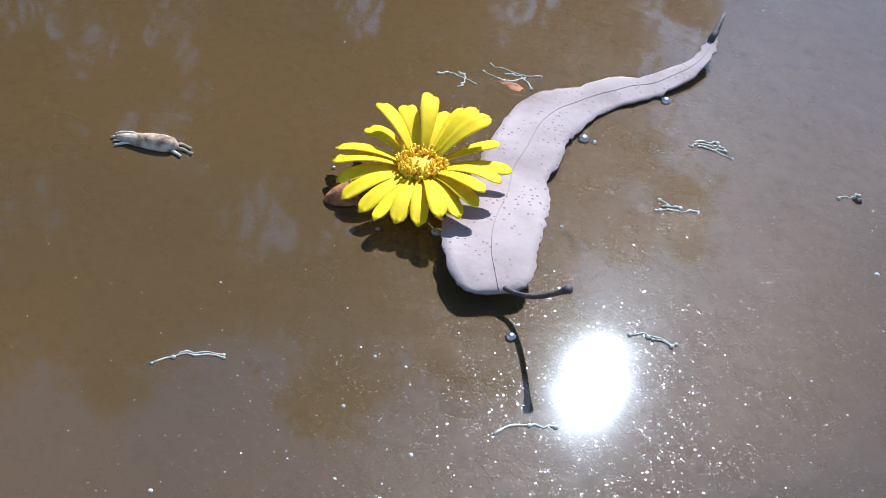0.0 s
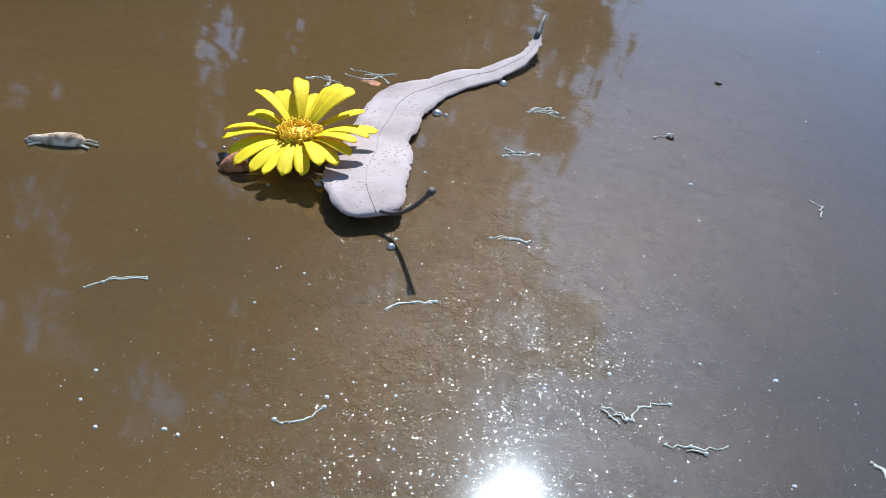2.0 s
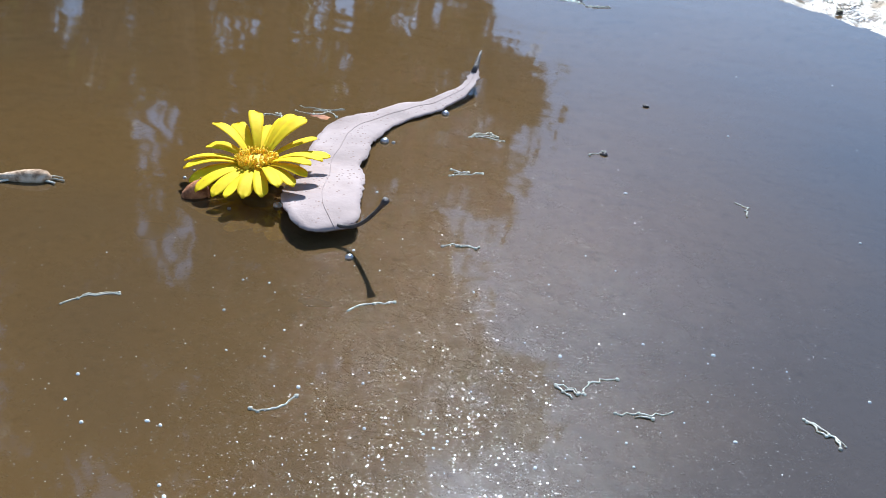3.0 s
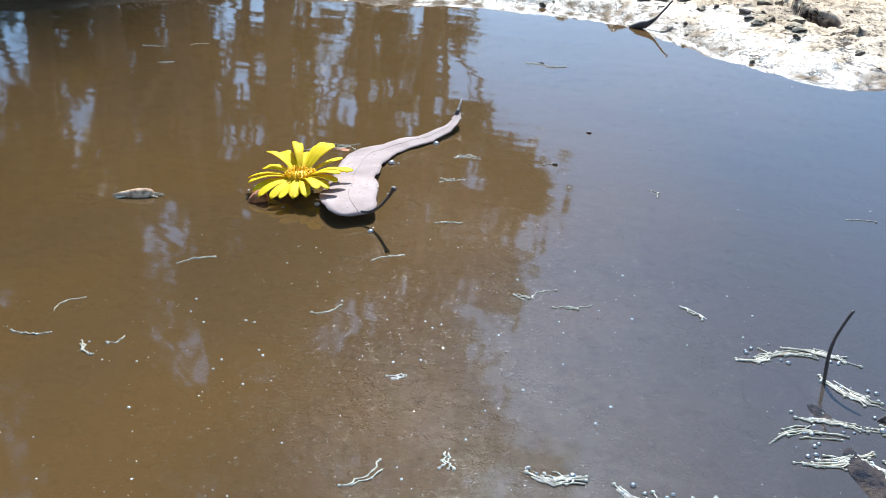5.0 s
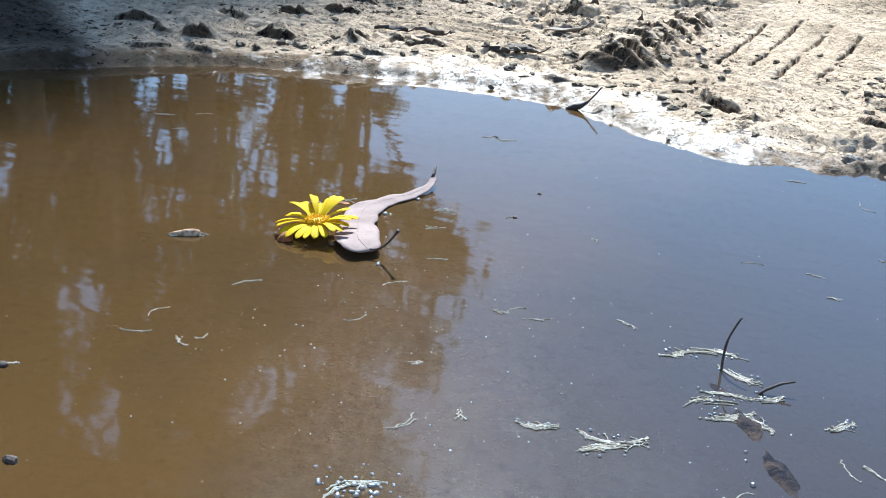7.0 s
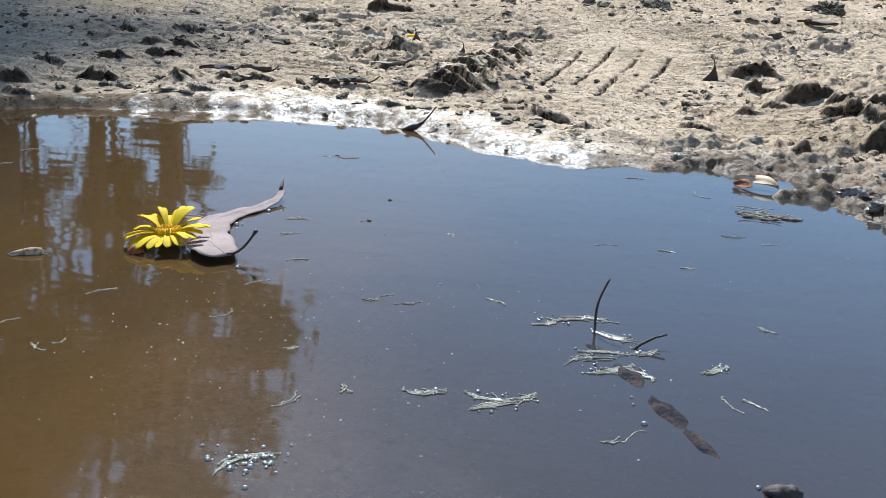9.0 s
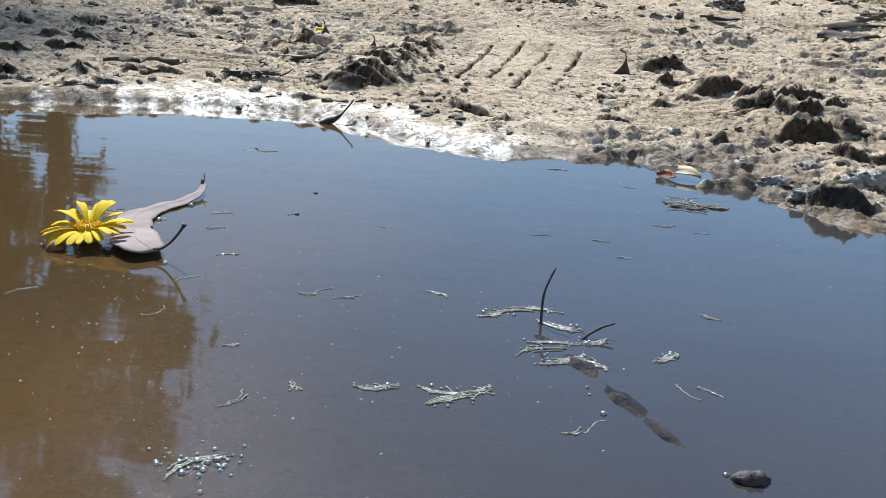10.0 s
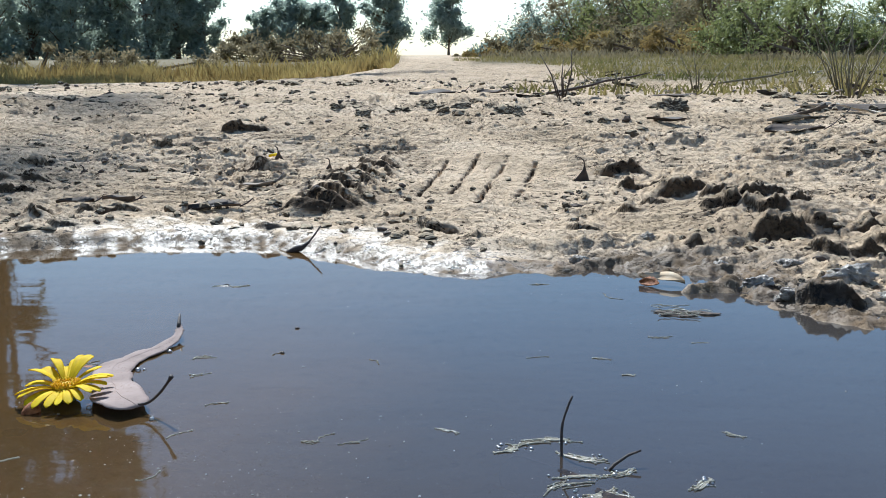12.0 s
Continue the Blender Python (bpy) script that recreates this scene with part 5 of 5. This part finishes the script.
tuft(0.62, 1.2, 8, 0.11, 0.12, 1)
tuft(0.68, 1.45, 9, 0.12, 0.1, 2)
tuft(0.225, 1.27, 5, 0.07, 0.05, 3, TWIG, "few dark dry stems in the mud")
tuft(0.32, 1.55, 6, 0.06, 0.06, 4)
tuft(0.47, 1.6, 6, 0.07, 0.06, 5)
for x, y, ln, turn in ((0.6, 1.75, 0.16, 25), (0.25, 1.3, 0.1, 15), (0.36, 1.9, 0.12, 4)):
    st = base("fallen_twig", on_mud(x, y, 0.01), "thin dry twig lying on the mud", "twig", "fallen twigs")
    part("stick", *tube([(-ln / 2, 0, 0), (-ln * 0.1, ln * 0.03, 0.006), (ln * 0.2, -ln * 0.02, 0.012), (ln / 2, 0, 0.02)], [0.002, 0.0025, 0.002, 0.001], 6), DRY_STEM if ln > 0.15 else TWIG, st)
    st.rotation_euler = (0, 0, radians(turn))


for i in range(34):
    rng = random.Random(i + 900)
    az, r = rng.uniform(3, 24), 1.3 + 2.6 * rng.random() ** 1.4
    x, y = polar(az, r)
    pale = i % 3 == 0
    dead_leaf("dead_leaf", on_mud(0.17 + x, y - 0.4, 0.004), rng.uniform(0.03, 0.07), rng.uniform(0.008, 0.016), rng.uniform(-60, 60), 0.4, PALE_LITTER if pale else LITTER,
              "pale dry leaf scrap in the thin grass" if pale else "dark dead leaf in the thin grass", (rng.uniform(-30, 30), rng.uniform(-12, 12)), False)


def leaf_cloud(centres, count, size, seed, flat=0.8):
    """Small leaf blades massed round the given clumps (x, y, z, radius)."""
    rs = np.random.RandomState(seed)
    c = np.array(centres)
    w = c[:, 3] ** 2
    pick = rs.choice(len(c), count, p=w / w.sum())
    d = rs.normal(size=(count, 3))
    d /= np.linalg.norm(d, axis=1)[:, None]
    p = c[pick, :3] + d * (c[pick, 3] * np.abs(rs.normal(0, 0.62, count)))[:, None] * np.array([1, 1, flat])
    a, b = rs.normal(size=(count, 3)), rs.normal(size=(count, 3))
    a /= np.linalg.norm(a, axis=1)[:, None]
    b -= (a * b).sum(1)[:, None] * a
    b /= np.linalg.norm(b, axis=1)[:, None]
    s = size * rs.uniform(0.6, 1.4, count)[:, None]
    verts = np.stack([p - a * s, p - b * s * 0.32, p + a * s, p + b * s * 0.32], 1).reshape(-1, 3)
    return verts, np.arange(count * 4).reshape(-1, 4)


def tree(az, dist, height, girth, crown, clumps, leaves, size, seed, foliage, label, low=0.4, name="tree", lean=0.0, extra=()):
    x, y = polar(az, dist)
    z = height_at(x, y) - 0.1
    rng = random.Random(seed)
    ob = base(name, (x, y, z), label, "tree", "trees round the clearing")
    line = [Vector((lean * t * height + 0.02 * height * math.sin(3 * t + seed), 0.015 * height * math.cos(4 * t + seed), height * t * 0.93)) for t in np.linspace(0, 1, 9)]
    pieces = [tube(line, [girth * (1.25 if i == 0 else 1) * (1 - 0.09 * i) for i in range(9)], 9)]
    spots = []
    for k in range(clumps):
        t = low + (1 - low) * (k + rng.random()) / clumps
        a = rng.uniform(0, 6.28)
        r = crown * rng.uniform(0.25, 1.0) * (1.1 - 0.5 * abs(t - 0.6) / 0.5)
        stem = line[min(8, int(max(0.2, t - 0.12) * 8))]
        end = Vector((line[min(8, int(t * 8))].x + math.cos(a) * r, math.sin(a) * r, height * t))
        spots.append((end.x, end.y, end.z, crown * rng.uniform(0.18, 0.42)))
        pieces.append(tube([stem, stem.lerp(end, 0.5) + Vector((0, 0, -0.03 * height)), end], [girth * 0.34, girth * 0.22, girth * 0.08], 6))
    for ex, ey, ez, er in extra:
        end = Vector((ex - x, ey - y, ez - z))
        spots.append((*end, er))
        pieces.append(tube([line[5], line[5].lerp(end, 0.5) + Vector((0, 0, 0.3)), end], [girth * 0.4, girth * 0.25, girth * 0.1], 6))
    part("trunk", *joined(pieces), BARK, ob, "brown bark trunk with limbs")
    part("crown", *leaf_cloud(spots, leaves, size, seed), foliage, ob, "loose crown of narrow drooping leaves", smooth=False)
    return ob


# clumps of the outermost gum, by bearing, elevation and spread in degrees
EDGE_LOBES = [(-23, 18.6, 1.5), (-21.4, 19.6, 1.3), (-24.8, 16.6, 1.3), (-24.6, 21, 1.5), (-26.4, 24.5, 1.9), (-27, 28, 1.9), (-25.2, 32, 1.7), (-22.8, 33.8, 1.6), (-19.8, 34.6, 1.5), (-18.6, 36.8, 1.5), (-22, 37.4, 1.8),
              (-25.6, 36.6, 2.2), (-28.6, 32.6, 2.3), (-29.4, 37.6, 2.4), (-31, 42, 2.6), (-28, 20, 2), (-29.5, 24, 2)]
for az, dist, h, g, cr, n, lo, ln, sd in ((-27.5, 14, 12.6, 0.14, 1.5, 16, 0.34, 0.0, 1), (-30.5, 15, 13.5, 0.13, 1.9, 14, 0.36, 0.02, 2), (-34, 13, 13.5, 0.2, 2.2, 16, 0.36, 0.0, 3),
                                          (-38, 15, 15, 0.2, 2.4, 17, 0.36, -0.02, 4), (-40, 12, 13, 0.16, 2.2, 16, 0.36, 0.0, 5), (-44.5, 13, 14, 0.2, 2.4, 17, 0.34, 0.02, 6),
                                          (-47.5, 15, 16, 0.2, 2.4, 16, 0.34, 0.0, 7), (-53, 13, 15, 0.22, 2.6, 16, 0.3, 0.0, 8), (-61, 14, 15, 0.2, 2.8, 16, 0.3, 0.0, 9), (-72, 14, 15, 0.22, 3, 16, 0.3, 0.0, 10)):
    high = [tuple(Vector((ex - 0.015, ey, 0)) + sun_way * el) + (er,) for ex, ey, el, er in ((-0.58, -0.04, 19.5, 0.35), (-0.64, 0.14, 19.5, 0.34), (-0.74, 0.39, 19.7, 0.3), (-0.9, 0.66, 20, 0.3), (-1.05, 0.92, 20, 0.3), (-0.85, -0.08, 19.5, 0.4), (-1.1, 0.3, 20, 0.6), (-1.2, 0.8, 20, 0.6), (-1.25, -0.3, 19.5, 0.5))] if sd == 1 else ()
    if sd == 1:
        high += [(dist * math.sin(radians(a)), dist * math.cos(radians(a)), dist * math.tan(radians(e)), dist * math.tan(radians(w))) for a, e, w in EDGE_LOBES]
    tree(az, dist, h, g, cr, n, 21000 if sd == 1 else 8500, 0.17, sd, FOLIAGE, "tall gum tree with slender brown trunk", lo, "gum_tree", ln, high)
for az, dist, h, g, cr, n, lo, sd in ((-33, 22, 9, 0.12, 2.0, 12, 0.25, 41), (-36.5, 18, 7, 0.1, 1.7, 12, 0.12, 42), (-39, 20, 7, 0.1, 1.8, 12, 0.1, 43), (-42.6, 19, 6.5, 0.1, 1.5, 12, 0.1, 44), (-46, 18, 7, 0.1, 2.0, 12, 0.1, 45),
                                      (-50, 18, 7, 0.1, 2.0, 12, 0.1, 46), (-56, 18, 7, 0.1, 2.2, 12, 0.1, 47), (-29.3, 21, 9, 0.1, 1.2, 10, 0.3, 48), (-26.4, 24, 11, 0.12, 1.3, 10, 0.4, 49)):
    tree(az, dist, h, g, cr, n, 5500, 0.15, sd, FOLIAGE, "slender young gum tree in the stand", lo, "gum_tree")
for az, dist, h, g, cr, n, sd in ((-28, 120, 11, 0.3, 3.2, 30, 21), (-26, 116, 10, 0.3, 3.0, 30, 22), (-24.2, 122, 9, 0.3, 3.0, 30, 23), (-22.4, 118, 10, 0.3, 3.0, 30, 24), (-20.6, 120, 8, 0.3, 2.8, 28, 31), (-19, 116, 9, 0.25, 2.6, 28, 32),
                                  (-17.5, 119, 9, 0.25, 2.4, 26, 33), (-27, 134, 11, 0.3, 3.4, 26, 61), (-25, 136, 9.5, 0.3, 3.2, 26, 62), (-23.2, 132, 10.5, 0.3, 3.2, 26, 63), (-21.5, 135, 9, 0.3, 3.0, 26, 64), (-18.3, 133, 8, 0.3, 3.0, 26, 65), (-16.2, 117, 6.6, 0.2, 1.8, 20, 25), (-13.3, 125, 5.0, 0.14, 1.7, 16, 26), (-11.8, 122, 6.2, 0.14, 2.0, 18, 27), (-10.6, 124, 5.6, 0.14, 1.8, 16, 34),
                                  (-9.3, 118, 9, 0.3, 1.5, 26, 28), (-7, 116, 6.6, 0.35, 2.1, 34, 29), (-3.9, 130, 6.8, 0.14, 2.2, 16, 30)):
    tree(az, dist, h, g, cr * 1.2, n + 10, 13000, 0.26, sd, HAZED_FOLIAGE, "dark distant tree beyond the grass", 0.05 if sd not in (30, 26, 27, 34) else 0.28)


def bush(az, dist, wide, high, seed, material, label, leaves=5200, size=0.0045):
    x, y = polar(az, dist)
    z = height_at(x, y)
    rng = random.Random(seed)
    ob = base("bush", (x, y, z - 0.05), label, "bush", "bushes on the rise")
    spots, stems = [], []
    for k in range(24):
        a, r = rng.uniform(0, 6.28), wide * rng.random() ** 0.6
        h = high * (1 - 0.55 * (r / wide) ** 2) * rng.uniform(0.12, 0.85)
        spots.append((r * math.cos(a), r * math.sin(a) * 0.6, h, high * rng.uniform(0.2, 0.36)))
        stems.append(tube([(0, 0, 0), (r * math.cos(a) * 0.6, r * math.sin(a) * 0.3, h * 0.6), (r * math.cos(a), r * math.sin(a) * 0.6, h)], [0.04, 0.025, 0.01], 5))
    part("stem", *joined(stems), BARK, ob)
    part("foliage", *leaf_cloud(spots, leaves, size * dist * 0.45, seed), material, ob, smooth=False)


for az, dist, w, h, sd, mt in ((-2.0, 36, 0.9, 0.22, 1, BROWN_BUSH), (-0.9, 34, 1.0, 0.65, 2, HAZED_FOLIAGE), (0.3, 33, 1.2, 1.25, 3, BROWN_BUSH), (1.6, 32, 1.4, 2.0, 4, HAZED_FOLIAGE), (3.2, 31, 1.5, 2.2, 5, BROWN_BUSH),
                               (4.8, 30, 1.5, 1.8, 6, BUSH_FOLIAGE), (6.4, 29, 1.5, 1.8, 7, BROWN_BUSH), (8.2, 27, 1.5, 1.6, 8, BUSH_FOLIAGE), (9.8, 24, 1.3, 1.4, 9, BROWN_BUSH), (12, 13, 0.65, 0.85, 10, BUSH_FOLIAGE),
                               (13.6, 12.5, 0.7, 1.0, 11, BUSH_FOLIAGE), (15.6, 12, 0.65, 0.95, 12, BUSH_FOLIAGE), (17.6, 13, 0.8, 0.85, 13, HAZED_FOLIAGE), (19.6, 13, 0.9, 0.9, 14, BUSH_FOLIAGE), (24, 14, 1.6, 1.2, 15, BUSH_FOLIAGE),
                               (5, 42, 3, 2.4, 16, HAZED_FOLIAGE), (8.5, 40, 3, 2.2, 17, HAZED_FOLIAGE), (11.5, 34, 3, 2.2, 18, HAZED_FOLIAGE), (1.5, 22, 1.0, 0.35, 19, BROWN_BUSH), (4.2, 20, 1.2, 0.42, 20, DRY_GRASS),
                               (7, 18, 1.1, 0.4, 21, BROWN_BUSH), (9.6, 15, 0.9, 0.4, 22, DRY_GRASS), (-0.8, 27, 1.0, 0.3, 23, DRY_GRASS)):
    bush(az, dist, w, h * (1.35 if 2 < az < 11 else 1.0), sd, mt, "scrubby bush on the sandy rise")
for az, dist, w, h, sd, mt in ((-24, 16, 1.8, 0.5, 31, BROWN_BUSH), (-21, 15.5, 1.6, 0.45, 32, BROWN_BUSH), (-12, 40, 3, 1.3, 33, BROWN_BUSH), (-9.5, 38, 3, 1.3, 34, BROWN_BUSH)):
    bush(az, dist, w, h, sd, mt, "low brown heath bush behind the grass")
